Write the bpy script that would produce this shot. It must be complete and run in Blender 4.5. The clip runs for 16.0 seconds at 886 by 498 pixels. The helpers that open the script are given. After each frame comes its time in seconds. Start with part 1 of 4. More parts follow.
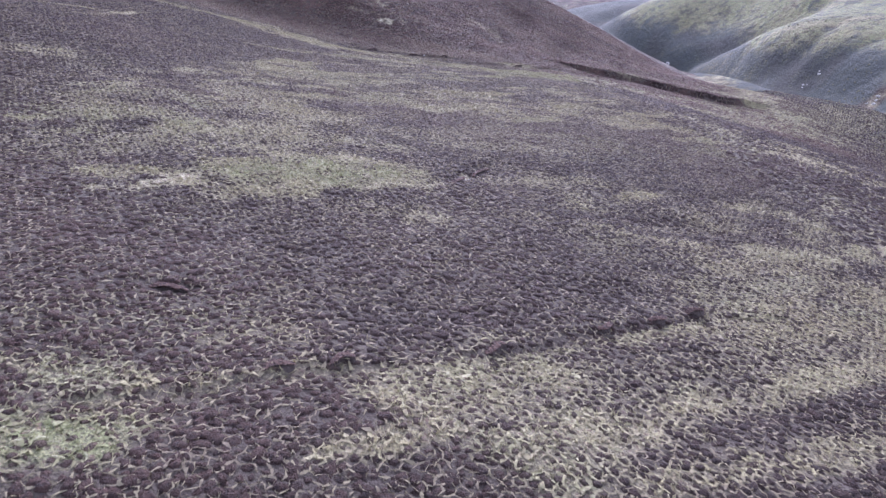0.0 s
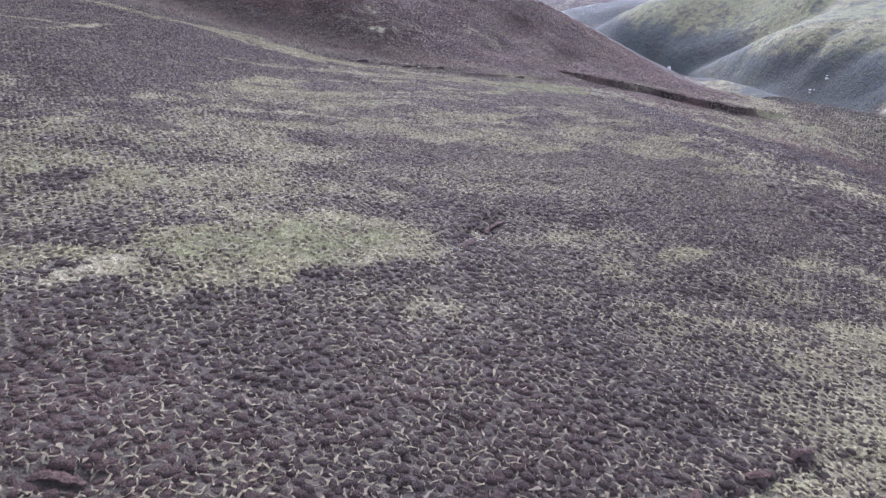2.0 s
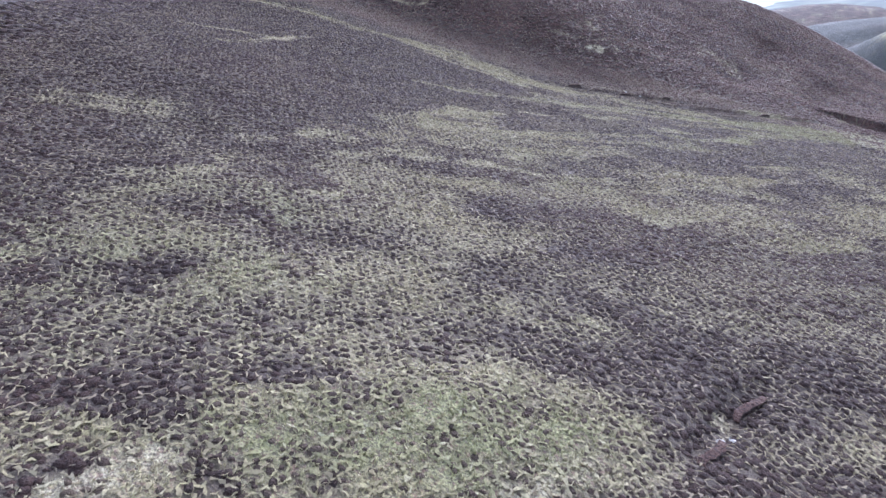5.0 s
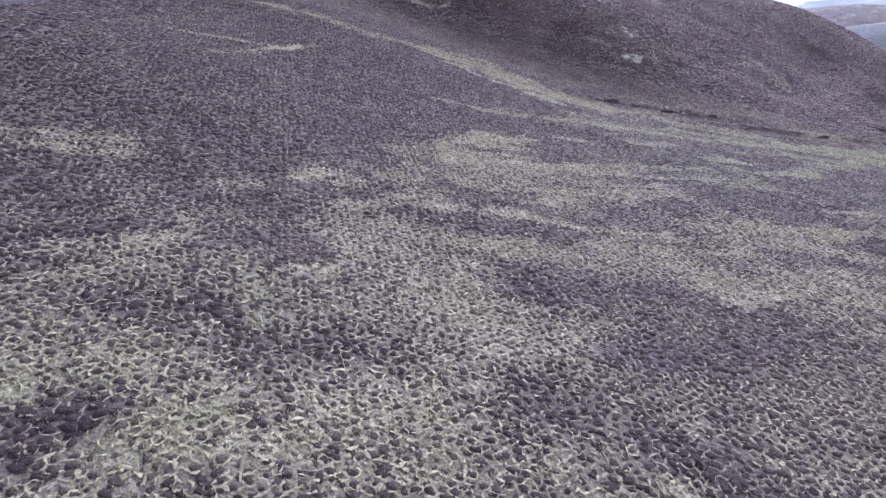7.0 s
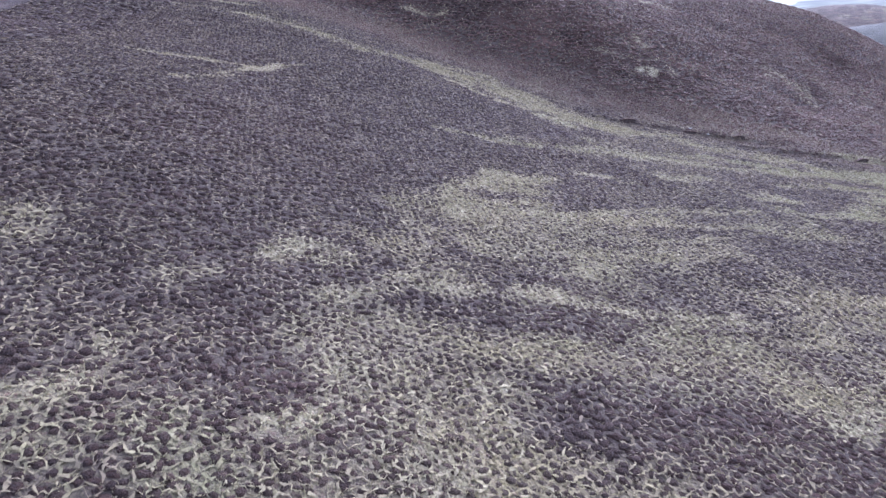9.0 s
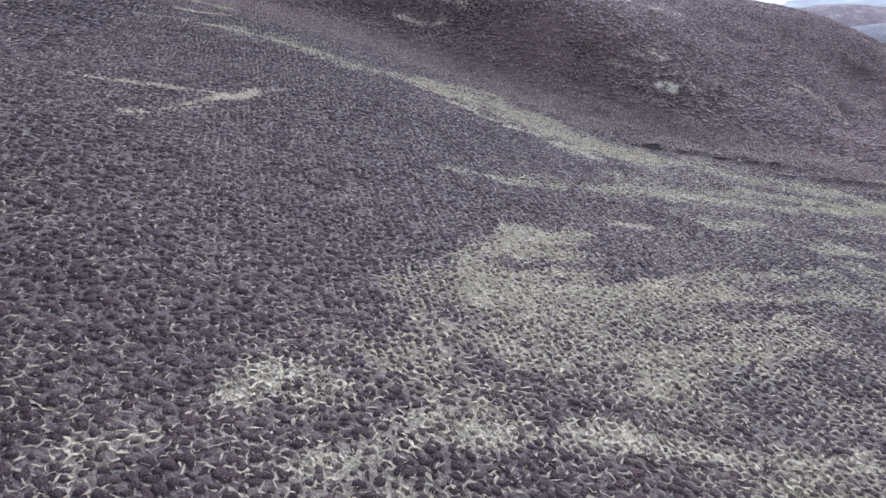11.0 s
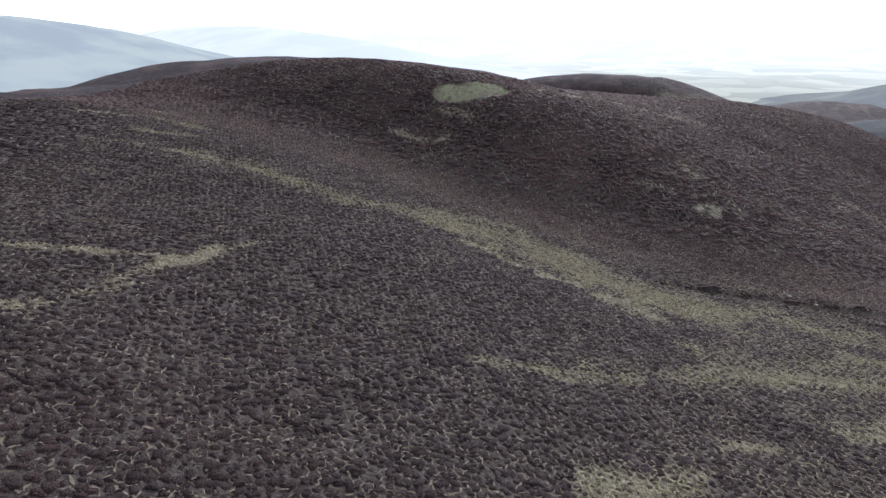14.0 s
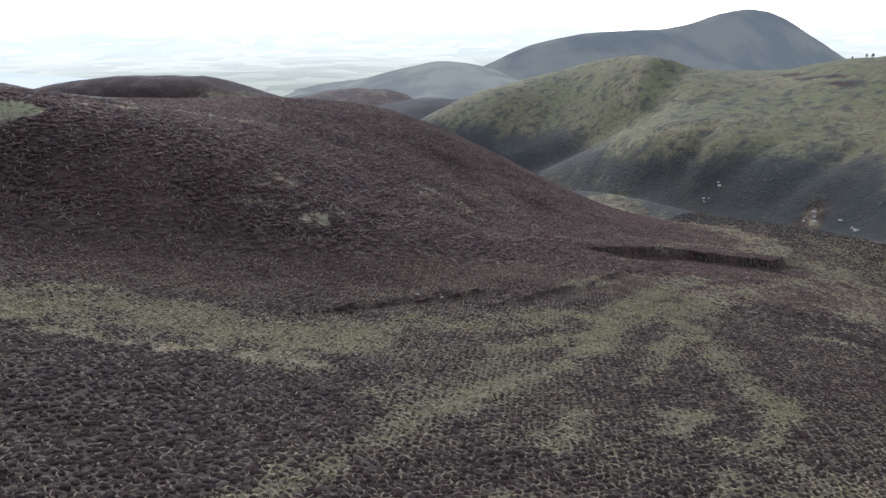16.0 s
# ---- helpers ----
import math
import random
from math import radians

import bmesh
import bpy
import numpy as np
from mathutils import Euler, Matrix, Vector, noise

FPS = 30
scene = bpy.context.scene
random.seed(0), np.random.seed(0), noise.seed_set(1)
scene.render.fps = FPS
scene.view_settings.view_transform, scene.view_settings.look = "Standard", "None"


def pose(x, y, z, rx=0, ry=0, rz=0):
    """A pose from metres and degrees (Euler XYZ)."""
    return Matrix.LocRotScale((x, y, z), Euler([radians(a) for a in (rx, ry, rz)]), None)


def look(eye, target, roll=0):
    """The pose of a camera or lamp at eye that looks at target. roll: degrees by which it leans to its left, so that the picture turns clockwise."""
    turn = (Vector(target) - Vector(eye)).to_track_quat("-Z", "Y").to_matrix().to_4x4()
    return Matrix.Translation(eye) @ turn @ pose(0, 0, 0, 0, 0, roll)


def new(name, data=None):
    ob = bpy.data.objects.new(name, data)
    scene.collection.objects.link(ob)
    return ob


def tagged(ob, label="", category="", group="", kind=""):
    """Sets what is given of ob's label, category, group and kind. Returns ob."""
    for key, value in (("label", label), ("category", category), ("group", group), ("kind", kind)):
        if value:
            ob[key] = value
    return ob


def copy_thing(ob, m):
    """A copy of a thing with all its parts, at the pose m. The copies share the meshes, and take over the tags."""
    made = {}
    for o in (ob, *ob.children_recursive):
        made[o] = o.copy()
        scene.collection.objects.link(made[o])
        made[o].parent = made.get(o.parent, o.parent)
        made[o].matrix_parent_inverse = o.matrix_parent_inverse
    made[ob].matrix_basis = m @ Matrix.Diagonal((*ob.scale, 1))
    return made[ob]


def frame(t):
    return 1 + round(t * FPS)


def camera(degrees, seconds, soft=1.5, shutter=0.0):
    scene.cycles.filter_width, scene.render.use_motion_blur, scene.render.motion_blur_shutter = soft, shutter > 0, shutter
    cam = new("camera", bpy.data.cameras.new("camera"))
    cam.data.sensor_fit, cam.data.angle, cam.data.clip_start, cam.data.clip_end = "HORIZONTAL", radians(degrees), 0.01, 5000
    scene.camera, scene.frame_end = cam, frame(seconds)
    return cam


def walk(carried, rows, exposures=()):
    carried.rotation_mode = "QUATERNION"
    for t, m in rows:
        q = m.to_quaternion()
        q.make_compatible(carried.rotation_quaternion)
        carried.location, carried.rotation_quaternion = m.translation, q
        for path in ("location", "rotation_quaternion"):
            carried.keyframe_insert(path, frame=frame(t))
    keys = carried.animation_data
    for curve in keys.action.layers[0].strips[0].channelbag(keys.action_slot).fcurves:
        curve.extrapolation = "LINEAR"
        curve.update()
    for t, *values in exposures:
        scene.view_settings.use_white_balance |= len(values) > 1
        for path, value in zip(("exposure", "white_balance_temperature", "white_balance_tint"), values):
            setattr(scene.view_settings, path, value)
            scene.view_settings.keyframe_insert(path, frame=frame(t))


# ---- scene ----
cam = camera(64.6, 16.0, soft=1.4, shutter=0.25)
# seconds, eye, a point ahead of it, roll
PATH = [
    (0, (0.089, 0.011, 100.015), (0.08, 1.843, 99.211), 0.1),
    (0.5, (-0.341, 4.948, 100.208), (-0.344, 6.779, 99.404), 0.0),
    (1, (-0.793, 9.979, 100.437), (-0.791, 11.81, 99.633), -0.0),
    (1.5, (-1.225, 14.883, 100.641), (-1.218, 16.714, 99.836), -0.0),
    (2, (-1.609, 19.853, 100.816), (-1.598, 21.684, 100.012), -0.1),
    (2.5, (-2.01, 24.558, 100.944), (-1.995, 26.39, 100.14), -0.2),
    (3, (-2.392, 29.506, 101.086), (-2.371, 31.338, 100.283), -0.4),
    (3.5, (-2.904, 34.405, 101.251), (-3.016, 36.234, 100.449), -0.4),
    (4, (-3.351, 39.489, 101.434), (-3.694, 41.29, 100.634), -0.2),
    (4.5, (-4.056, 44.387, 101.628), (-4.504, 46.166, 100.831), -0.0),
    (4.7, (-4.462, 46.38, 101.683), (-4.952, 48.149, 100.889), 0.0),
    (6.8, (-10.939, 66.374, 102.521), (-11.499, 68.116, 101.713), 0.8),
    (7, (-11.646, 68.192, 102.557), (-12.204, 69.934, 101.749), 0.8),
    (7.5, (-13.569, 72.696, 102.696), (-14.121, 74.441, 101.889), 0.8),
    (8, (-15.582, 77.3, 102.862), (-16.127, 79.047, 102.055), 0.7),
    (8.5, (-17.632, 81.877, 103.041), (-18.171, 83.626, 102.232), 0.8),
    (9, (-19.799, 86.553, 103.231), (-20.332, 88.303, 102.421), 0.8),
    (9.2, (-20.666, 88.38, 103.278), (-21.195, 90.13, 102.467), 0.8),
    (11.3, (-29.663, 107.471, 104.193), (-30.159, 109.229, 103.379), 0.9),
    (11.5, (-30.539, 109.341, 104.246), (-31.034, 111.105, 103.443), 0.9),
    (12, (-32.77, 114.052, 104.461), (-33.269, 115.86, 103.766), 0.8),
    (12.5, (-34.946, 118.629, 104.66), (-35.448, 120.474, 104.073), 0.8),
    (13, (-37.14, 123.206, 104.843), (-37.636, 125.057, 104.271), 0.7),
    (13.5, (-39.279, 127.701, 105.02), (-39.767, 129.555, 104.448), 0.7),
    (14, (-41.379, 132.283, 105.195), (-41.86, 134.138, 104.622), 0.7),
    (14.5, (-43.393, 136.784, 105.383), (-43.769, 138.663, 104.81), 0.6),
    (15, (-45.323, 141.353, 105.542), (-45.18, 143.265, 104.97), 0.1),
    (15.4, (-46.693, 145.063, 105.657), (-46.105, 146.883, 105.071), -0.7),
    (15.5, (-46.994, 145.999, 105.672), (-46.337, 147.798, 105.094), -0.6),
    (16, (-48.295, 150.701, 105.817), (-47.606, 152.486, 105.234), -0.7),
]

EXPOSURES = [(0.0, 2.05, 5280, 32), (1.5, 2.08, 5320, 26), (4.5, 2.05, 5220, 23), (8.0, 2.06, 5090, 32), (9.0, 2.06, 5140, 30), (11.5, 2.1, 5150, 25), (12.0, 2.08, 5170, 24), (12.5, 1.68, 5250, 24), (13.0, 1.18, 5480, 22), (14.5, 1.06, 5640, 19), (16.0, 0.94, 5660, 17)]
walk(cam, [(t, look(eye, target, roll)) for t, eye, target, roll in PATH], EXPOSURES)

# ---- light ----
SUN_UP, SUN_ROUND = radians(24), radians(3)
world = bpy.data.worlds.new("world")
scene.world = world
world.use_nodes = True
sky = world.node_tree.nodes.new("ShaderNodeTexSky")
sky.sky_type, sky.sun_disc = "NISHITA", False
sky.sun_elevation, sky.sun_rotation = SUN_UP, SUN_ROUND
sky.air_density, sky.dust_density, sky.ozone_density = 1.0, 1.0, 1.5
background = world.node_tree.nodes["Background"]
background.inputs["Strength"].default_value = 0.15
veil = world.node_tree.nodes.new("ShaderNodeHueSaturation")  # thin cloud takes the colour out of the sky
veil.inputs["Saturation"].default_value = 0.3
world.node_tree.links.new(sky.outputs["Color"], veil.inputs["Color"])
world.node_tree.links.new(veil.outputs["Color"], background.inputs["Color"])
sun = new("sun", bpy.data.lights.new("sun", "SUN"))
sun.data.energy, sun.data.angle, sun.data.color = 1.5, radians(10), (1.0, 0.94, 0.87)
sun_way = Vector((math.sin(SUN_ROUND) * math.cos(SUN_UP), math.cos(SUN_ROUND) * math.cos(SUN_UP), math.sin(SUN_UP)))
sun.matrix_world = look(sun_way * 300, (0, 0, 0))


# ---- materials ----
class Nodes:
    """A small helper for writing node materials."""

    def __init__(self, name, rough=0.9):
        self.mat = bpy.data.materials.new(name)
        self.mat.use_nodes = True
        self.tree = self.mat.node_tree
        self.bsdf = self.tree.nodes["Principled BSDF"]
        self.bsdf.inputs["Roughness"].default_value = rough
        self.bsdf.inputs["Specular IOR Level"].default_value = 0.15
        self.place = self.node("ShaderNodeNewGeometry").outputs["Position"]

    def node(self, kind, **sets):
        n = self.tree.nodes.new(kind)
        for key, value in sets.items():
            setattr(n, key, value)
        return n

    def put(self, socket, value):
        if isinstance(value, bpy.types.NodeSocket):
            self.tree.links.new(value, socket)
        elif isinstance(value, tuple) and len(value) == 3 and socket.type == "RGBA":
            socket.default_value = (*value, 1)
        else:
            socket.default_value = value

    def math(self, op, a, b=0.0, c=0.0):
        n = self.node("ShaderNodeMath", operation=op)
        for socket, value in zip(n.inputs, (a, b, c)):
            self.put(socket, value)
        return n.outputs[0]

    def step(self, value, low, high, out_low=0.0, out_high=1.0):
        n = self.node("ShaderNodeMapRange", interpolation_type="SMOOTHSTEP")
        for socket, v in zip(n.inputs, (value, low, high, out_low, out_high)):
            self.put(socket, v)
        return n.outputs[0]

    def mix(self, fac, a, b):
        n = self.node("ShaderNodeMix", data_type="RGBA")
        self.put(n.inputs[0], fac), self.put(n.inputs[6], a), self.put(n.inputs[7], b)
        return n.outputs[2]

    def noise(self, scale, detail=3.0, vector=None, distort=0.0):
        n = self.node("ShaderNodeTexNoise")
        self.put(n.inputs["Vector"], vector or self.place)
        n.inputs["Scale"].default_value, n.inputs["Detail"].default_value = scale, detail
        n.inputs["Distortion"].default_value = distort
        return n.outputs["Fac"]

    def cells(self, scale, feature="F1", vector=None):
        n = self.node("ShaderNodeTexVoronoi", feature=feature)
        self.put(n.inputs["Vector"], vector or self.place)
        n.inputs["Scale"].default_value = scale
        return n

    def cover(self):
        n = self.node("ShaderNodeAttribute", attribute_name="cover")
        split = self.node("ShaderNodeSeparateColor")
        self.put(split.inputs[0], n.outputs["Color"])
        return *split.outputs, n.outputs["Alpha"]

    def island(self):
        return self.node("ShaderNodeNewGeometry").outputs["Random Per Island"]

    def bump(self, height, distance, strength=1.0):
        n = self.node("ShaderNodeBump")
        n.inputs["Strength"].default_value, n.inputs["Distance"].default_value = strength, distance
        self.put(n.inputs["Height"], height)
        self.put(self.bsdf.inputs["Normal"], n.outputs[0])

    def colour(self, value):
        self.put(self.bsdf.inputs["Base Color"], value)
        return self.mat


HEATHER_DARK, HEATHER_WARM = (0.023, 0.0145, 0.012), (0.152, 0.091, 0.071)
STRAW, STRAW_DULL, GREEN, BLEACHED = (0.345, 0.302, 0.155), (0.225, 0.186, 0.115), (0.190, 0.210, 0.090), (0.44, 0.41, 0.285)


def grass_colour(n, green, pale, wave):
    straw = n.mix(wave, STRAW_DULL, STRAW)
    return n.mix(pale, n.mix(green, straw, GREEN), BLEACHED)


def ground_material():
    n = Nodes("moorland_ground", 0.95)
    grass, green, pale, far = n.cover()
    grass = n.math("MULTIPLY", grass, n.math("ADD", 1.0, n.math("MULTIPLY", n.math("MULTIPLY", n.math("SUBTRACT", n.noise(0.13, 6, distort=0.6), 0.5), 2.8), far)))
    fine, broad = n.noise(1.7, 4), n.noise(0.07, 4)
    wobble = n.node("ShaderNodeVectorMath", operation="ADD")
    shake = n.node("ShaderNodeTexNoise")
    n.put(shake.inputs["Vector"], n.place)
    shake.inputs["Scale"].default_value = 0.8
    n.put(wobble.inputs[0], n.place), n.put(wobble.inputs[1], shake.outputs["Color"])
    apart = n.node("ShaderNodeVectorMath", operation="DISTANCE")
    n.put(apart.inputs[0], n.place), n.put(apart.inputs[1], (0.0, 180.0, 60.0))
    remote = n.step(apart.outputs["Value"], 210, 380)
    cell = n.cells(0.95, vector=wobble.outputs[0])
    reach = n.math("MULTIPLY", n.math("SUBTRACT", 0.78, n.math("MULTIPLY", grass, 0.75)), n.step(far, 0, 1, 0.0, 1.0))
    bush = n.step(n.math("SUBTRACT", reach, n.math("ADD", cell.outputs["Distance"], n.math("MULTIPLY", n.math("SUBTRACT", fine, 0.5), 0.5))), n.math("SUBTRACT", -0.06, n.math("MULTIPLY", remote, 0.30)), n.math("ADD", 0.10, n.math("MULTIPLY", remote, 0.30)))
    bush = n.math("MULTIPLY", bush, n.step(far, 0.0, 0.5))
    heather = n.mix(n.step(n.math("ADD", broad, n.math("MULTIPLY", fine, 0.3)), 0.55, 1.15), HEATHER_DARK, HEATHER_WARM)
    # grey-dark heather of the opposite slope, with haze and shade put into its colour
    heather = n.mix(n.step(green, 0.5, 0.8), heather, (0.052, 0.057, 0.054))
    grain = n.noise(4.5, 5)
    blend = n.math("ADD", n.math("MULTIPLY", grain, 0.65), n.math("ADD", n.math("MULTIPLY", fine, 0.25), n.math("MULTIPLY", broad, 0.25)))
    flecks = n.math("MULTIPLY", pale, n.step(n.noise(2.2, 5), 0.40, 0.56, 0.15, 1.0))
    turf = grass_colour(n, green, flecks, n.step(blend, 0.46, 0.70))
    turf = n.mix(n.step(n.noise(0.35, 5, distort=0.5), 0.46, 0.62, 0.0, 0.65), turf, (0.135, 0.112, 0.070))
    turf = n.mix(n.step(n.noise(2.7, 4), 0.53, 0.66, 0.0, 0.75), turf, HEATHER_WARM)
    turf = n.mix(n.step(n.noise(5.5, 5, distort=0.8), 0.44, 0.60, 0.0, 0.75), turf, (0.070, 0.056, 0.045))
    turf = n.mix(n.step(grass, 0.15, 0.85, 0.06, 1.0), n.mix(n.step(green, 0.5, 0.8), (0.058, 0.046, 0.038), (0.055, 0.058, 0.052)), turf)
    rugged = n.math("MULTIPLY", n.math("MULTIPLY", n.noise(0.2, 6, distort=0.4), remote), 5.0)
    n.bump(n.math("ADD", rugged, n.math("ADD", n.math("MULTIPLY", bush, 0.8), n.math("ADD", fine, grain))), 0.25)
    return n.colour(n.mix(bush, turf, heather))


def heather_material():
    n = Nodes("heather", 0.95)
    grass, green, pale, warm = n.cover()
    island, fine = n.island(), n.noise(9.0, 3)
    base = n.mix(n.math("ADD", n.math("MULTIPLY", island, 0.13), n.math("MULTIPLY", warm, 0.48)), HEATHER_DARK, HEATHER_WARM)
    base = n.mix(n.step(n.noise(4.0, 5), 0.36, 0.54, 0.65, 0.0), base, (0.022, 0.017, 0.017))
    base = n.mix(n.step(grass, 0.35, 0.9, 0.0, 0.45), base, (0.15, 0.12, 0.08))
    n.bump(n.noise(9.0, 5), 0.30)
    twigs = n.math("MULTIPLY", n.step(fine, 0.54, 0.66), n.step(n.noise(1.1, 3), 0.35, 0.7, 0.05, 0.4))
    return n.colour(n.mix(twigs, base, (0.165, 0.125, 0.095)))


def tuft_material():
    n = Nodes("moor_grass", 0.85)
    grass, green, pale, warm = n.cover()
    island = n.island()
    dry = n.math("ADD", n.math("MULTIPLY", grass, 0.45), n.math("MULTIPLY", island, 0.75))
    straw = grass_colour(n, green, n.math("MAXIMUM", n.math("MULTIPLY", pale, 0.7), n.math("MULTIPLY", n.step(island, 0.7, 1.0, 0.0, 0.45), n.step(grass, 0.1, 0.7, 0.15, 1.0))), n.step(dry, 0.15, 0.95))
    straw = n.mix(n.step(n.noise(7.0, 4), 0.48, 0.62, 0.0, 0.6), straw, (0.120, 0.094, 0.064))
    colour = n.mix(n.math("MAXIMUM", n.step(n.noise(0.9, 3), 0.46, 0.66, 0.0, 0.55), n.step(grass, 0.0, 0.7, 0.6, 0.0)), straw, n.mix(n.step(grass, 0.2, 0.8), (0.165, 0.128, 0.098), STRAW_DULL))
    thin = n.node("ShaderNodeBsdfTranslucent")
    n.put(thin.inputs["Color"], colour)
    both = n.node("ShaderNodeMixShader")
    both.inputs[0].default_value = 0.2
    n.put(both.inputs[1], n.bsdf.outputs[0]), n.put(both.inputs[2], thin.outputs[0])
    n.put(n.tree.nodes["Material Output"].inputs["Surface"], both.outputs[0])
    return n.colour(colour)


def stone_material():
    n = Nodes("pale_stone", 0.85)
    patch = n.step(n.noise(3.0, 5), 0.42, 0.62)
    n.bump(n.noise(6.0, 5), 0.06)
    return n.colour(n.mix(patch, (0.27, 0.26, 0.23), (0.50, 0.48, 0.43)))


def leaf_material(name, dark, light):
    n = Nodes(name, 0.9)
    return n.colour(n.mix(n.island(), dark, light))


def bark_material():
    n = Nodes("bark", 0.9)
    n.bump(n.noise(9.0, 4), 0.04)
    return n.colour(n.mix(n.noise(4.0, 4), (0.06, 0.045, 0.035), (0.15, 0.12, 0.09)))


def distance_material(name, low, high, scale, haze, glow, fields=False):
    """Far land: its own colours, with the haze in front of it painted on as emission."""
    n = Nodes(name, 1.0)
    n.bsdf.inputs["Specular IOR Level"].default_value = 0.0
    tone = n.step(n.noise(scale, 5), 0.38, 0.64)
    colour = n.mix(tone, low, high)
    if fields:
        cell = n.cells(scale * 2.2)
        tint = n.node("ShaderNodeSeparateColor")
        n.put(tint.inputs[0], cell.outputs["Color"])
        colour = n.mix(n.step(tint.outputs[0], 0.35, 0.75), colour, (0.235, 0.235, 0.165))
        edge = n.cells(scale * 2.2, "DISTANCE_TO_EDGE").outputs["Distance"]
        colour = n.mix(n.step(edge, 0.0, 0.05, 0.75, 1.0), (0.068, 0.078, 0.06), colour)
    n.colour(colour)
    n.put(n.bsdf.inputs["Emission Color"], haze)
    # on the plain the painted haze glows stronger with distance
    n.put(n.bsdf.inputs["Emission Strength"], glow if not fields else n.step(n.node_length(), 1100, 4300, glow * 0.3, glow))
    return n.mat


def node_length(self):
    n = self.node("ShaderNodeVectorMath", operation="LENGTH")
    self.put(n.inputs[0], self.place)
    return n.outputs["Value"]


Nodes.node_length = node_length


# ---- the lie of the land ----
def lattice(ix, iy, seed):
    h = (ix.astype(np.int64) * 374761393 + iy.astype(np.int64) * 668265263 + seed * 974634777) & 0xFFFFFFFF
    h = ((h ^ (h >> 13)) * 1274126177) & 0xFFFFFFFF
    return ((h ^ (h >> 16)) & 0xFFFFFF) / float(0xFFFFFF)


def soft_noise(x, y, seed=0):
    ix, iy = np.floor(x), np.floor(y)
    fx, fy = x - ix, y - iy
    fx, fy = fx * fx * (3 - 2 * fx), fy * fy * (3 - 2 * fy)
    a, b = lattice(ix, iy, seed), lattice(ix + 1, iy, seed)
    c, d = lattice(ix, iy + 1, seed), lattice(ix + 1, iy + 1, seed)
    return (a + (b - a) * fx) * (1 - fy) + (c + (d - c) * fx) * fy


def clouds(x, y, size, octaves=4, seed=0):
    total, weight = 0.0, 0.0
    for k in range(octaves):
        total = total + soft_noise(x / size * 2 ** k + 17.3 * k, y / size * 2 ** k - 9.1 * k, seed + k) * 0.55 ** k
        weight += 0.55 ** k
    return total / weight


def ramp(v, low, high):
    t = np.clip((v - low) / (high - low), 0, 1)
    return t * t * (3 - 2 * t)


# name, centre x and y, half widths, turn, height over the plain
LANDFORMS = {
    "moor": [
        ("moor_shoulder", -286, 50, 287, 419, 0.39, 109.3),
        ("moor_spur", 74, 20, 286, 275, -0.36, 38.1),
        ("shoulder_knoll", -113, 150, 40, 60, -0.13, 10.4),
        ("near_swell", 60, 176, 60, 66, -0.01, 7.8),
        ("dark_hill", 40, 476, 78, 149, -0.76, 59.2),
        ("dark_hill_spur", 39, 407, 55, 60, 0.12, 14.2),
        ("saddle_left", -120, 305, 88, 53, 0.11, 30.2),
        ("crest_hill", -123, 500, 65, 69, 0.47, 45.4),
        ("crest_hill_west", -254, 472, 86, 75, -0.08, 56.4),
        ("gully", -96, 272, 66, 21, -0.20, -11.8),
        ("valley_bank", 187, 361, 43, 103, -0.94, 17.4),
        ("valley_cut", 163, 386, 70, 86, 0.09, 5.4),
        ("lower_slope", 49, 210, 62, 56, 0.01, 6.1),
        ("crest_notch", -120, 584, 34, 34, -0.08, -16.4),
    ],
    "back": [
        ("back_hill", -40, 777, 144, 90, -0.11, 108.3),
        ("back_hill_end", -168, 802, 64, 70, -0.00, 21.4),
    ],
    "opposite": [
        ("opposite_brow", 410, 534, 92, 113, 0.23, 30.8),
        ("opposite_ridge", 357, 799, 138, 98, -0.19, 95.3),
        ("opposite_shelf", 594, 609, 473, 133, 0.67, 95.8),
        ("opposite_toe", 232, 533, 57, 63, 0.08, 33.6),
        ("opposite_nose", 202, 597, 15, 169, 0.15, -36.4),
        ("opposite_gully", 338, 658, 35, 63, -0.28, 39.6),
        ("side_shelf", 490, 323, 117, 86, 0.10, 31.4),
        ("opposite_spur", 215, 800, 55, 70, 0.00, 14.0),
    ],
    "valley": [
        ("valley_side", 265, 1010, 150, 110, 0.30, 62.0),
        ("valley_spur", 300, 1480, 130, 150, 0.00, 44.0),
    ],
}
FAR_HILLS = {
    "valley_moor": [
        ("valley_moor", 610, 1750, 270, 300, -0.30, 64.0),
        ("valley_moor_toe", 500, 1560, 90, 160, -0.30, 34.0),
    ],
    "blue_ridge": [
        ("blue_ridge", 3420, 2700, 420, 520, 0.5, 98.0),
    ],
    "steep_hill": [
        ("steep_hill", 1334, 1593, 111, 283, 1.79, 197.0),
        ("steep_hill_back", 919, 1621, 123, 122, -0.33, 72.0),
        ("steep_hill_shoulder", 736, 1653, 125, 154, -0.04, 83.0),
        ("steep_hill_toe", 298, 1613, 98, 150, -0.03, 38.0),
    ],
    "valley_hill": [
        ("valley_hill", -1475, 1489, 381, 552, -0.13, 183.5),
    ],
    "far_hill": [
        ("far_hill", -1743, 2945, 1025, 322, -0.54, 191.0),
    ],
}
PLAIN = -35.0


def swell(forms, x, y):
    z = np.full(np.shape(x), PLAIN)
    for _, cx, cy, wide, deep, turn, high in forms:
        c, s = math.cos(turn), math.sin(turn)
        u, v = ((x - cx) * c + (y - cy) * s) / wide, ((y - cy) * c - (x - cx) * s) / deep
        z = z + high * np.exp(-0.5 * (u * u + v * v))
    return z


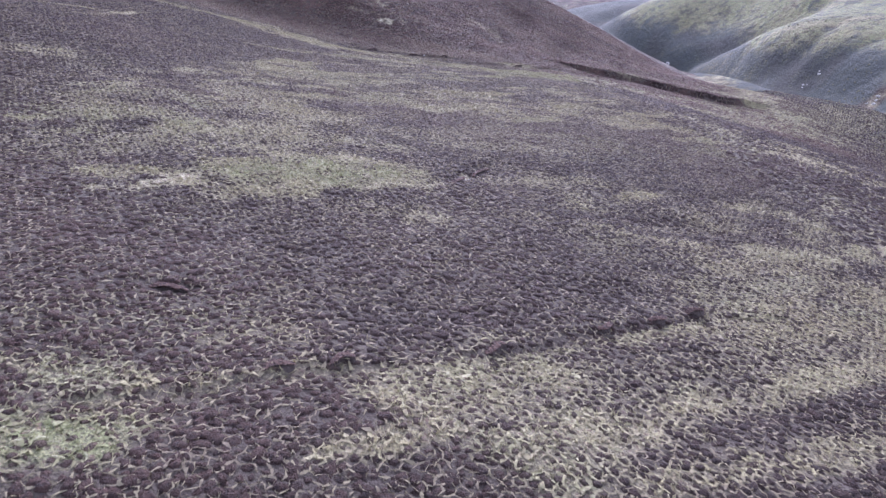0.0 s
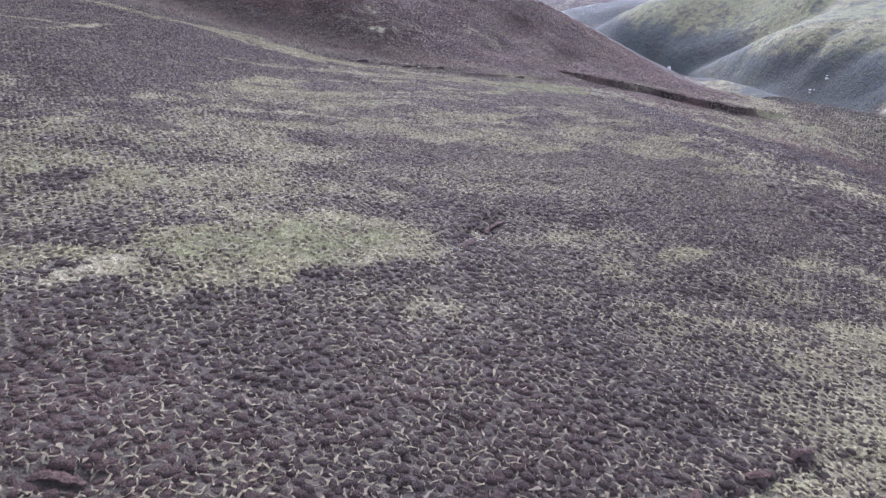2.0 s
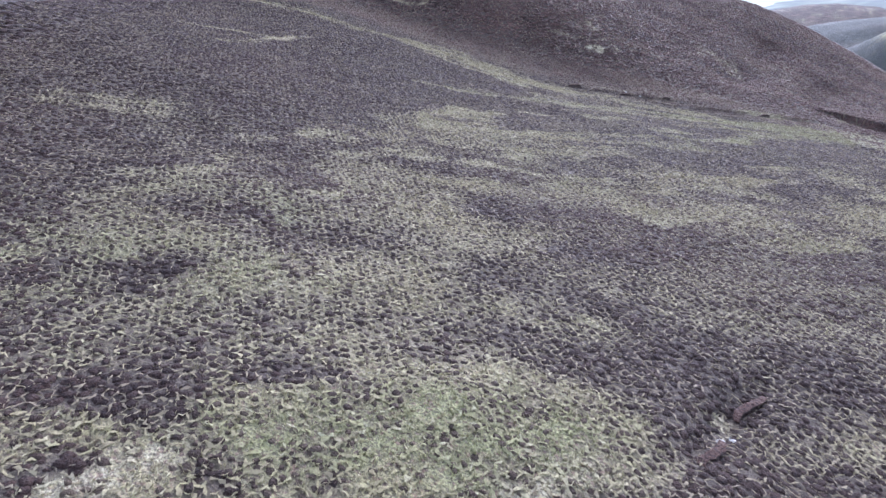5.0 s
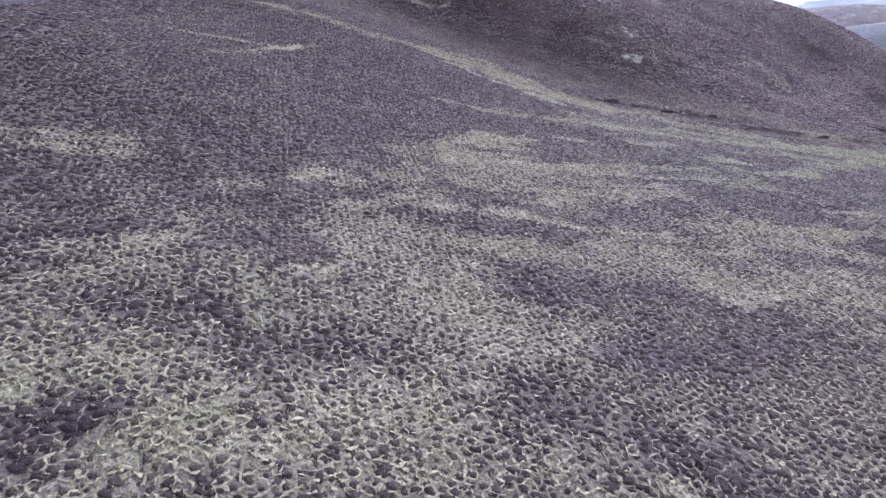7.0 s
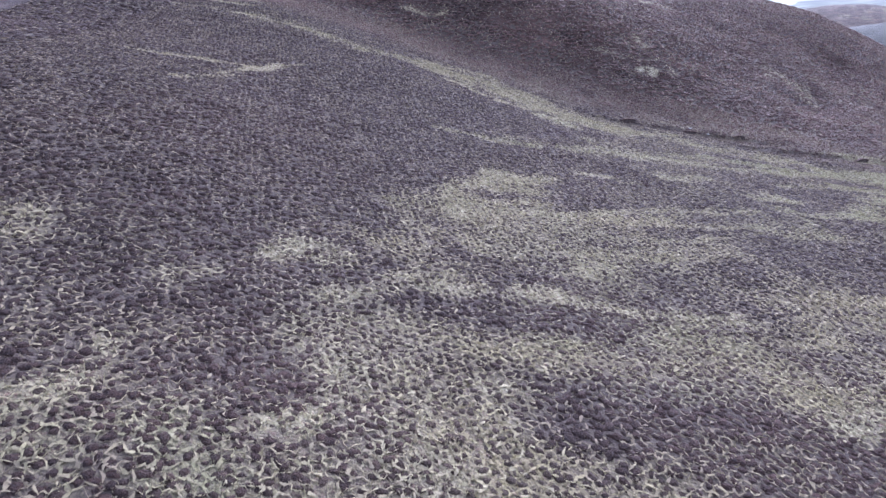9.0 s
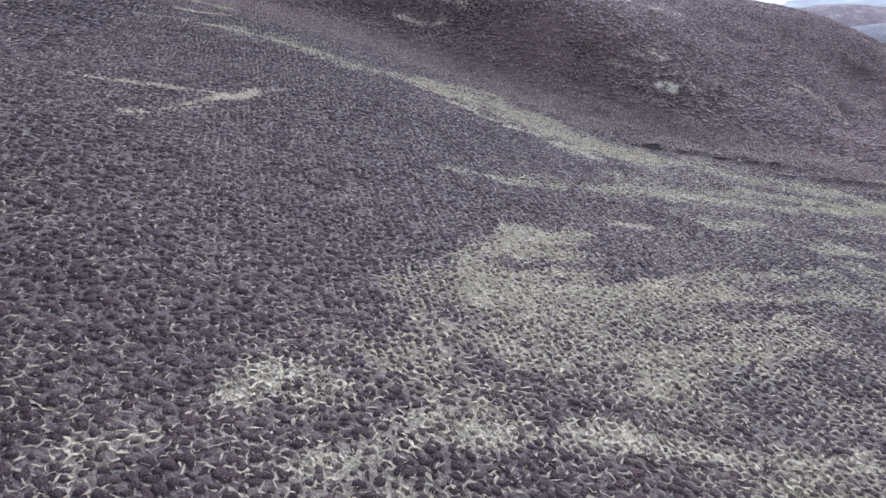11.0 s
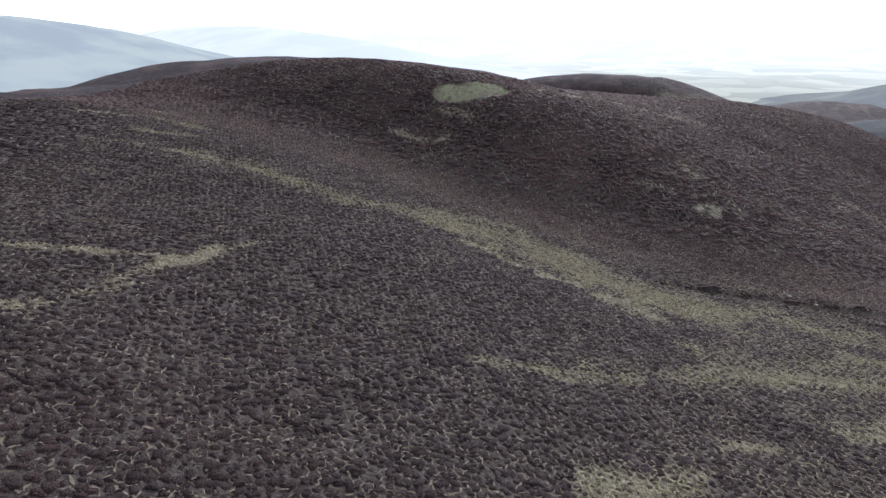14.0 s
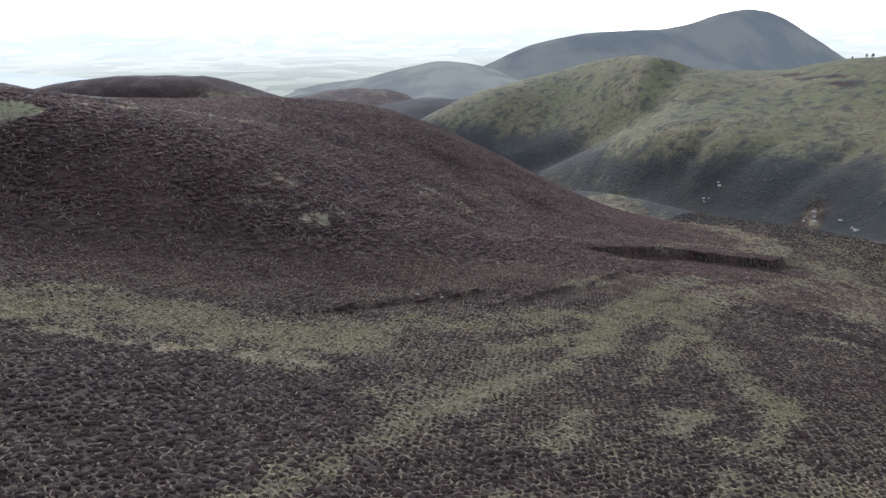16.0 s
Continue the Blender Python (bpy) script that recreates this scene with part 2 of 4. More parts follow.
def off_line(x, y, line):
    """Distance to a line of corners, and the side (positive: to the left of its way)."""
    best, side = np.full(np.shape(x), 1e9), np.ones(np.shape(x))
    for (ax, ay), (bx, by) in zip(line, line[1:]):
        dx, dy = bx - ax, by - ay
        t = np.clip(((x - ax) * dx + (y - ay) * dy) / (dx * dx + dy * dy), 0, 1)
        d = np.hypot(x - ax - t * dx, y - ay - t * dy)
        near = d < best
        side = np.where(near, np.sign(dx * (y - ay) - dy * (x - ax)), side)
        best = np.where(near, d, best)
    return best, side


# eroded steps: line, height, length of the lip behind
STEPS = [
    ([(3, 46), (12, 52), (17, 54), (24, 59), (33, 62)], 0.3, 3),
    ([(-20, 34), (-16, 36), (-11, 39), (-6, 41)], 0.4, 2.5),
    ([(60, 297), (80, 304), (98, 304), (116, 303), (134, 312)], 2.6, 12),
    ([(-30, 250), (-14, 255), (2, 258)], 0.5, 5),
    ([(5, 254), (24, 262), (40, 272)], 0.6, 6),
]
# side valleys and runnels: line, depth, half width
GULLIES = [
    ([(226, 660), (252, 646), (270, 634), (286, 619), (300, 606), (322, 612), (352, 640)], 8.0, 16),
    ([(219, 522), (227, 505), (236, 489), (246, 488), (262, 496)], 3.5, 7), ([(238, 462), (252, 452), (272, 452)], 2.0, 6), ([(246, 420), (262, 412), (285, 412)], 2.0, 7),
    ([(228, 560), (244, 552), (262, 556)], 3.0, 8), ([(20, 300), (34, 330), (36, 360)], 1.6, 7), ([(-4, 292), (2, 320), (-4, 345)], 1.2, 7), ([(48, 308), (58, 335)], 1.6, 6), ([(-40, 275), (-32, 300)], 0.8, 6),
]
# soft mounds and hollows: centre, half widths, turn, height
MOUNDS = [
    (-17, 85, 11, 5, 0.2, 0.9), (-3, 34, 6, 3, 0.3, 0.5), (-21.5, 48, 1.5, 0.5, 0.1, -0.8), (3.5, 97, 1.1, 5.5, -0.45, -1.1),
    (-46, 112, 9, 6, 0.5, 0.9), (-40, 97, 9, 5, 0.2, 0.8), (28, 86, 9, 3, 0.1, -0.3),
]


def height(x, y):
    parts = np.array([swell(forms, x, y) for forms in LANDFORMS.values()])
    top = parts.max(0)
    z = top + 2.0 * np.log(np.exp((parts - top) / 2.0).sum(0)) - 2.0 * np.log(np.exp(np.minimum(PLAIN - top, 0) / 2.0) * 2 + 1)
    high = ramp(z, PLAIN + 5, PLAIN + 40)
    z = z + high * (1.1 * (clouds(x, y, 26, 3, 3) - 0.5) + 0.55 * (clouds(x, y, 5.5, 3, 8) - 0.5) * ramp(np.hypot(x, y - 180), 420, 260))
    away = ramp(np.hypot(x - 150, y - 250), 220, 420)
    z = z + high * away * (7 * (clouds(x, y, 90, 4, 21) - 0.5) + 5 * (0.28 - np.abs(clouds(x, y, 42, 3, 23) - 0.5)))
    for line, rise, lip in STEPS:
        d, side = off_line(x, y, line)
        d = d * side + 1.2 * (clouds(x, y, 4, 2, 31) - 0.5)
        reach = np.exp(-(np.abs(d) / lip) ** 2)
        z = z + rise * (ramp(d, -0.5, 0.5) - 0.5) * reach
    for line, deep, wide in GULLIES:
        d, _ = off_line(x, y, line)
        z = z - deep * np.exp(-(d / wide) ** 2)
    for cx, cy, wide, deep, turn, rise in MOUNDS:
        c, s = math.cos(turn), math.sin(turn)
        u, v = ((x - cx) * c + (y - cy) * s) / wide, ((y - cy) * c - (x - cx) * s) / deep
        z = z + rise * np.exp(-0.5 * (u * u + v * v))
    return z


# what grows where
PATCHES, DENSE = [], []


def grows(line, wide, grass, green, pale):
    """Growth along a line: half width in metres, shares of grass, green and bleached growth."""
    PATCHES.append((line, wide, grass, green, pale))


def bare(line, wide):
    """Dark, dense heather without grass."""
    DENSE.append((line, wide))


# the foreground at the start
grows([(-26.5, 35.5), (-22.4, 35.5), (-15.8, 35.8), (-11.3, 38.7), (-6.9, 40.9)], 0.6, 0.66, 0.1, 0.1)
grows([(-20.1, 33.2), (-17.8, 34.8), (-15.4, 35.7)], 1.2, 0.45, 0, 0)
grows([(-3.3, 39.4), (2.6, 43.8), (10.1, 50.7), (18.3, 54.2), (27.9, 59.1)], 1.5, 0.62, 0.15, 0.15)
grows([(1.7, 40.5), (6.0, 43.7), (8.6, 41.8), (6.4, 37.1)], 2.6, 0.72, 0.55, 0.2)
grows([(2.9, 34.3), (6.0, 34.1), (7.3, 31.2)], 1.4, 0.7, 0.4, 0.25)
grows([(10.1, 37.1), (15.9, 41.2), (21.9, 44.8), (29.8, 49.1), (40.8, 55.2)], 1.3, 0.84, 0.05, 0.3)
grows([(13.2, 32.4), (19.9, 35.8), (26.0, 38.7), (32.9, 42.1)], 1.2, 0.68, 0.1, 0.2)
grows([(-7.1, 31.3), (-3.5, 32.8), (-0.4, 35.0), (-0.9, 36.3), (-3.1, 37.1)], 0.55, 0.82, 0, 0.2)
grows([(-22.0, 28.9), (-18.8, 29.4)], 1.5, 0.97, 0.95, 0.05)
grows([(-23.5, 35.1), (-20.6, 35.3)], 0.9, 0.72, 0.6, 0.4)
grows([(39.7, 80.8), (48.4, 82.8), (64.3, 93.9)], 1.6, 0.75, 0.2, 0.3)
grows([(47.9, 89.8), (56.6, 98.9), (71.3, 121.3)], 1.6, 0.6, 0.2, 0.2)
grows([(42.5, 67.2), (49.0, 68.6)], 1.5, 0.6, 0.6, 0.3)
grows([(31.6, 68.6), (40.2, 73.2)], 2, 0.5, 0.1, 0.2)
# the round green mound and the bleached hollow beside it
grows([(-25.9, 77.5), (-21.5, 81.6), (-15.4, 85.6), (-10.0, 87.8), (-5.1, 88.6)], 3.2, 0.93, 0.65, 0)
grows([(-22.9, 76.1), (-18.2, 79.3), (-12.2, 82.3), (-7.2, 85.2)], 2.2, 0.95, 0.75, 0)
grows([(-35.8, 71.8), (-33.1, 74.1), (-27.5, 74.3)], 1.6, 0.8, 0.25, 0.05)
grows([(-27.2, 79.9), (-23.9, 85.2), (-19.2, 89.5), (-12.7, 92.7), (-6.7, 92.8), (-3.1, 89.6)], 1.2, 0.82, 0.2, 0.25)
grows([(-32.0, 69.9), (-30.6, 71.3), (-29.8, 72.8), (-28.3, 73.9)], 0.75, 0.97, 0, 1)
grows([(-31.9, 68.5), (-30.7, 69.6)], 0.6, 0.9, 0, 0.8)
grows([(-9.7, 81.0), (-7.3, 82.8), (-5.8, 84.6)], 0.6, 0.9, 0, 0.75)
grows([(-20.5, 74.1), (-18.4, 75.8), (-16.2, 75.7)], 0.8, 0.72, 0, 0.55)
grows([(-24.7, 69.7), (-23.4, 70.4)], 1, 0.75, 0.1, 0.6)
grows([(-3.2, 84.8), (-0.5, 89.5)], 1.4, 0.68, 0.1, 0.3)
grows([(-35.1, 65.9), (-34.3, 66.9)], 0.7, 0.85, 0, 0.8)
grows([(-30.0, 71.5), (-28.5, 72.7)], 0.6, 0.9, 0, 0.8)
grows([(-4.3, 71.8), (-2.9, 77.4)], 0.35, 0.9, 0, 0.5)
grows([(-1.7, 74.5), (-0.1, 74.9)], 0.9, 0.85, 0.05, 0.7)
grows([(2.8, 94.7), (3.5, 95.8), (2.6, 96.6)], 0.55, 1, 0, 1)
grows([(5.7, 94.1), (14.8, 98.7), (22.8, 101.4)], 1.3, 0.6, 0.1, 0.2)
grows([(42.5, 100.3), (52.1, 102.1), (54.2, 97.4)], 1.3, 0.6, 0.1, 0.4)
grows([(40.1, 83.1), (44.8, 82.5), (49.7, 85.2)], 1.5, 0.75, 0.2, 0.4)
grows([(27.8, 63.1), (37.1, 70.9), (43.3, 74.8)], 1.6, 0.55, 0.3, 0.4)
grows([(15.0, 53.2), (18.7, 54.4), (23.8, 56.6)], 0.7, 0.8, 0.1, 0.2)
# speckled straw beyond the mound
grows([(-52.2, 86.9), (-48.4, 92.1), (-43.0, 96.3)], 1.8, 0.74, 0.45, 0.15)
grows([(-46.5, 80.8), (-45.2, 86.0), (-45.8, 90.0)], 1.5, 0.62, 0.4, 0.2)
grows([(-37.3, 89.9), (-34.5, 94.0), (-32.0, 96.5)], 1.5, 0.8, 0.4, 0.35)
grows([(-38.7, 93.0), (-36.3, 96.4)], 0.9, 0.72, 0.2, 0.2)
grows([(-30.3, 85.4), (-26.1, 90.3), (-20.6, 93.7), (-13.4, 96.5)], 2, 0.62, 0.1, 0.3)
grows([(-31.0, 101.6), (-25.3, 108.4), (-17.9, 120.1)], 3.2, 0.64, 0.1, 0.3)
grows([(-12.2, 101.6), (-7.9, 105.0)], 1.3, 0.7, 0.2, 0.2)
grows([(-2.1, 111.7), (9.6, 115.2), (21.5, 118.7)], 2.6, 0.5, 0.1, 0.25)
grows([(-45.7, 92.0), (-43.4, 93.7), (-41.3, 96.7)], 1.3, 0.8, 0.45, 0.2)
grows([(-36.4, 95.5), (-34.6, 96.7)], 1, 0.9, 0.75, 0.1)
grows([(-32.7, 95.5), (-30.4, 96.5)], 0.9, 0.9, 0.1, 0.8)
grows([(-38.2, 91.3), (-36.6, 92.7), (-34.2, 93.0)], 1.6, 0.74, 0.35, 0.2)
grows([(-30.1, 98.0), (-26.5, 100.6)], 1.2, 0.68, 0.3, 0.3)
grows([(-21.9, 114.6), (-16.9, 117.2), (-14.4, 116.0)], 1.6, 0.55, 0.1, 0.35)
grows([(-19.3, 102.7), (-16.1, 102.8)], 1.3, 0.62, 0.15, 0.4)
grows([(-12.0, 112.4), (-7.1, 112.7)], 1.5, 0.5, 0.1, 0.35)
# the pale shelf in the middle of the moor
grows([(-51.1, 136.6), (-49.9, 140.7), (-46.7, 141.0), (-46.8, 138.0)], 0.8, 0.78, 0.05, 0.65)
grows([(-43.5, 134.1), (-39.9, 138.3), (-37.4, 143.0)], 1.2, 0.86, 0.15, 0.6)
grows([(-36.7, 140.9), (-32.6, 143.5), (-26.7, 145.1), (-21.6, 147.1), (-15.7, 149.0), (-8.4, 151.8)], 0.9, 0.78, 0.05, 0.55)
grows([(-40.8, 131.0), (-37.8, 133.1), (-34.3, 134.2)], 2, 0.68, 0.15, 0.35)
grows([(-39.9, 125.0), (-36.8, 122.0), (-34.8, 125.6), (-27.3, 129.1)], 1.5, 0.68, 0.1, 0.4)
grows([(-39.9, 116.6), (-37.0, 116.6)], 0.9, 0.75, 0.1, 0.6)
grows([(-36.8, 111.2), (-34.8, 113.3)], 0.8, 0.8, 0.15, 0.55)
grows([(-34.3, 116.4), (-29.7, 117.8), (-26.7, 117.9)], 2, 0.58, 0.1, 0.35)
grows([(-28.0, 134.0), (-20.2, 138.2), (-9.5, 142.8)], 2, 0.55, 0.1, 0.1)
grows([(-42.9, 112.3), (-40.1, 110.9), (-37.9, 108.0)], 1.8, 0.62, 0.95, 0.3)
grows([(-55.0, 106.4), (-52.2, 109.9), (-49.8, 114.5)], 1.4, 0.66, 0.2, 0.3)
grows([(-53.9, 99.8), (-52.1, 102.8), (-51.2, 106.9)], 1.5, 0.66, 0.25, 0.3)
grows([(-76.3, 121.1), (-72.5, 124.3), (-68.2, 128.2)], 1.2, 0.7, 0.1, 0.4)
grows([(-41.7, 103.9), (-40.4, 104.0)], 0.6, 0.8, 0, 0.8)
grows([(4.0, 159.1), (8.3, 160.7), (13.5, 160.2)], 1.6, 0.74, 0.2, 0.4)
grows([(-2.6, 138.1), (1.5, 141.2)], 1, 0.8, 0.1, 0.5)
grows([(9.5, 149.0), (13.8, 148.0)], 1.3, 0.66, 0.1, 0.4)
grows([(-53.4, 118.7), (-50.5, 115.7), (-50.7, 112.4), (-51.9, 109.4)], 0.9, 0.7, 0.15, 0.4)
grows([(-39.9, 117.0), (-38.1, 117.9)], 0.7, 0.85, 0.1, 0.5)
grows([(-30.4, 128.5), (-26.8, 129.5)], 0.5, 0.85, 0, 0.6)
grows([(-3.8, 136.0), (0.8, 140.9)], 1.1, 0.75, 0.2, 0.5)
grows([(-37.5, 114.6), (-35.0, 114.6)], 1.1, 0.7, 0.3, 0.4)
grows([(-54.6, 128.0), (-53.7, 131.3)], 0.9, 0.6, 0.05, 0.4)
# the straight-edged straw plot
grows([(-44.1, 169.2), (-42.1, 163.2), (-39.9, 160.0)], 1.4, 0.84, 0.3, 0.3)
grows([(-42.2, 171.1), (-39.7, 173.4)], 0.8, 0.85, 0.1, 0.45)
grows([(-42.2, 180.3), (-39.6, 179.9), (-36.0, 181.5)], 1.1, 0.78, 0.1, 0.4)
grows([(-40.8, 164.5), (-37.0, 166.9), (-30.9, 170.5)], 1.2, 0.8, 0.35, 0.15)
grows([(-30.9, 170.5), (-25.1, 168.2), (-22.2, 166.5)], 0.9, 0.68, 0.25, 0.25)
grows([(-18.5, 179.5), (-11.9, 186.2), (-3.9, 193.1)], 1.1, 0.66, 0.2, 0.2)
grows([(-10.8, 179.7), (-1.6, 188.8)], 1, 0.6, 0.2, 0.2)
grows([(-40.2, 159.4), (-39.0, 160.6)], 0.5, 0.95, 0.05, 0.9)
grows([(-37.2, 153.8), (-35.3, 152.6)], 1, 0.82, 0.15, 0.4)
grows([(-50.4, 141.0), (-47.9, 142.1), (-46.0, 140.0), (-48.3, 138.4)], 0.8, 0.72, 0.15, 0.6)
grows([(-50.5, 136.5), (-49.9, 137.4)], 0.6, 0.8, 0.05, 0.7)
grows([(-39.1, 142.6), (-37.7, 141.5)], 1, 0.78, 0.2, 0.4)
grows([(-41.4, 138.9), (-39.9, 140.5)], 0.9, 0.75, 0.1, 0.5)
grows([(-29.1, 145.5), (-26.6, 146.8)], 0.8, 0.75, 0.1, 0.45)
grows([(-25.0, 154.3), (-21.2, 156.4)], 0.9, 0.66, 0.1, 0.3)
grows([(-30.2, 193.6), (-26.0, 195.3)], 0.7, 0.7, 0.05, 0.4)
grows([(-18.6, 202.3), (-10.6, 208.1)], 0.9, 0.7, 0.1, 0.3)
grows([(-3.9, 201.8), (2.9, 204.9)], 1.2, 0.82, 0.25, 0.2)
grows([(-29.5, 193.2), (-25.8, 195.0)], 0.7, 0.8, 0.1, 0.5)
grows([(-41.6, 179.8), (-39.5, 182.2)], 0.8, 0.8, 0.2, 0.5)
grows([(-30.4, 192.1), (-25.9, 195.0)], 0.6, 0.75, 0.1, 0.4)
grows([(-17.8, 201.3), (-10.6, 206.6)], 0.9, 0.7, 0.2, 0.3)
grows([(-43.9, 169.2), (-40.4, 176.8), (-33.2, 186.6)], 0.8, 0.78, 0.2, 0.3)
grows([(-41.3, 161.7), (-35.8, 166.8), (-27.9, 171.7)], 0.9, 0.76, 0.2, 0.35)
grows([(-27.9, 171.7), (-21.2, 181.0), (-11.2, 188.2)], 0.8, 0.7, 0.2, 0.2)
grows([(-21.9, 167.5), (-15.2, 171.9), (-6.5, 179.7)], 0.8, 0.66, 0.1, 0.25)
grows([(2.3, 215.0), (13.0, 222.9), (24.9, 236.4)], 1, 0.68, 0.3, 0.1)
grows([(2.8, 195.2), (16.6, 204.9)], 1, 0.66, 0.3, 0.1)
grows([(-29.5, 145.3), (-25.3, 146.7)], 0.9, 0.72, 0.1, 0.4)
# broad speckled ground
grows([(-44.6, 78.8), (-37.5, 84.3), (-29.8, 91.8), (-21.3, 99.2), (-13.1, 107.1)], 4.5, 0.52, 0.2, 0.2)
grows([(-26.5, 72.7), (-21.8, 73.8), (-17.3, 76.8)], 1.8, 0.86, 0.2, 0)
grows([(-53.1, 91.6), (-47.7, 98.9), (-38.2, 99.7)], 3, 0.55, 0.35, 0.2)
grows([(3.6, 39.0), (13.2, 43.8), (24.5, 50.4), (39.0, 58.7)], 3, 0.48, 0.15, 0.2)
grows([(-41.5, 129.9), (-36.8, 123.6), (-32.1, 119.6), (-33.0, 114.7)], 3.2, 0.52, 0.15, 0.35)
grows([(-49.5, 107.1), (-46.3, 110.5), (-40.3, 112.8)], 3.4, 0.5, 0.3, 0.15)
grows([(-28.4, 132.9), (-19.9, 137.0), (-10.7, 141.7)], 1.8, 0.55, 0.05, 0.05)
grows([(-34.0, 159.6), (-24.8, 160.1), (-11.7, 172.7)], 3, 0.5, 0.15, 0.15)
# the grassy gully and its bleached runnels
grows([(-114.4, 231.3), (-104.6, 233.3), (-93.2, 232.3), (-83.5, 234.0), (-74.7, 238.3), (-61.8, 240.2)], 3.2, 0.72, 0.25, 0.1)
grows([(-61.2, 237.8), (-50.7, 240.1), (-38.8, 233.1), (-28.3, 231.6)], 5, 0.78, 0.25, 0.05)
grows([(-69.5, 243.3), (-59.4, 249.6), (-49.0, 244.2), (-38.3, 242.7), (-24.8, 242.5)], 4.5, 0.76, 0.2, 0.05)
grows([(-37.4, 238.4), (-20.5, 242.6), (-3.4, 243.6), (10.8, 246.6)], 4, 0.8, 0.3, 0.05)
grows([(-113.4, 231.4), (-105.5, 233.3)], 0.7, 0.92, 0, 0.5)
grows([(-65.1, 233.0), (-60.1, 232.7), (-55.6, 231.7)], 1, 0.9, 0.1, 0.45)
grows([(-52.1, 229.8), (-46.8, 231.1)], 0.7, 0.9, 0, 0.55)
grows([(-43.0, 228.6), (-38.6, 228.5), (-35.2, 224.7)], 1.1, 0.95, 0.05, 0.65)
grows([(-43.3, 228.9), (-37.8, 226.9), (-35.1, 224.1)], 1.2, 0.95, 0.55, 0.5)
grows([(-52.3, 231.4), (-46.6, 230.4)], 0.7, 0.9, 0.1, 0.5)
grows([(-64.2, 233.8), (-57.6, 234.2)], 1.2, 0.72, 0.1, 0.35)
grows([(-54.5, 194.8), (-50.8, 195.8), (-46.4, 196.6)], 1.1, 0.82, 0.4, 0.25)
grows([(-46.4, 196.6), (-36.4, 203.8), (-22.1, 214.3), (-7.6, 223.0)], 1.3, 0.72, 0.3, 0.2)
grows([(-43.7, 202.0), (-35.3, 205.5), (-26.7, 211.0), (-19.6, 214.2)], 1.4, 0.66, 0.3, 0.15)
grows([(-31.4, 215.8), (-23.9, 216.8), (-11.9, 225.9)], 2.2, 0.55, 0.3, 0.1)
grows([(-25.1, 212.0), (-15.0, 216.4), (-4.9, 221.9), (3.7, 228.6)], 1.2, 0.9, 0.35, 0.4)
grows([(-9.8, 230.1), (0.5, 232.5), (10.1, 235.3)], 1.6, 0.9, 0.75, 0.25)
grows([(3.7, 228.6), (18.3, 242.6), (36.0, 256.4), (65.3, 277.1)], 2.4, 0.88, 0.55, 0.1)
grows([(29.8, 243.6), (64.6, 263.5), (117.6, 291.5), (162.8, 312.7)], 5, 0.86, 0.55, 0.05)
grows([(28.9, 234.1), (16.7, 215.0), (14.2, 207.8), (11.6, 200.5)], 1.7, 0.82, 0.6, 0.1)
grows([(12.7, 225.1), (24.7, 230.6)], 1.8, 0.8, 0.55, 0.1)
grows([(-0.6, 206.0), (2.3, 204.0)], 1, 0.85, 0.3, 0.3)
grows([(-1.2, 198.4), (3.7, 193.2), (4.4, 187.7)], 1.5, 0.62, 0.4, 0.15)
grows([(47.8, 228.5), (51.2, 224.9)], 1.5, 0.7, 0.3, 0.3)
grows([(-18.4, 202.2), (-14.2, 203.9)], 0.9, 0.72, 0.3, 0.3)
grows([(-44.1, 199.6), (-40.4, 200.6)], 1, 0.7, 0.4, 0.2)
# trodden paths on the shoulder
grows([(-102.0, 181.4), (-98.2, 185.0), (-93.3, 187.9), (-89.1, 192.1), (-85.2, 194.1), (-85.2, 197.7), (-82.6, 204.5)], 0.7, 0.95, 0, 0.45)
grows([(-87.9, 173.8), (-86.7, 178.1), (-86.8, 184.1), (-86.3, 190.3), (-85.4, 194.5)], 0.7, 0.95, 0, 0.4)
grows([(-87.5, 173.9), (-86.4, 178.4), (-85.6, 185.2)], 0.5, 0.7, 0, 0.3)
# pale marks on the dark hill
grows([(-91.1, 280.9), (-82.1, 281.3), (-79.2, 284.9)], 0.8, 0.75, 0, 0.3)
grows([(-82.6, 292.8), (-74.2, 291.5)], 1.4, 0.6, 0, 0.3)
grows([(-25.8, 284.0), (-22.7, 284.5)], 1.2, 1, 0.2, 0.85)
grows([(-28.8, 302.2), (-25.3, 296.4)], 0.9, 0.6, 0, 0.35)
grows([(9.6, 315.8), (16.6, 315.9), (22.1, 313.9)], 1.5, 0.6, 0.05, 0.35)
grows([(-27.6, 300.1), (-25.3, 296.4)], 1.2, 0.5, 0, 0.3)
grows([(35.6, 308.0), (44.5, 308.5)], 1.4, 0.5, 0.05, 0.25)
grows([(-37.7, 287.1), (-22.1, 289.6)], 0.9, 0.4, 0, 0.2)
grows([(51.2, 287.2), (69.6, 300.2), (101.1, 318.4), (129.6, 323.4)], 1.6, 0.7, 0.2, 0.35)
grows([(19.4, 261.0), (30.0, 265.2)], 1.4, 0.8, 0.4, 0.4)
grows([(123.5, 304.2), (130.7, 306.4)], 1, 0.95, 1, 0.1)
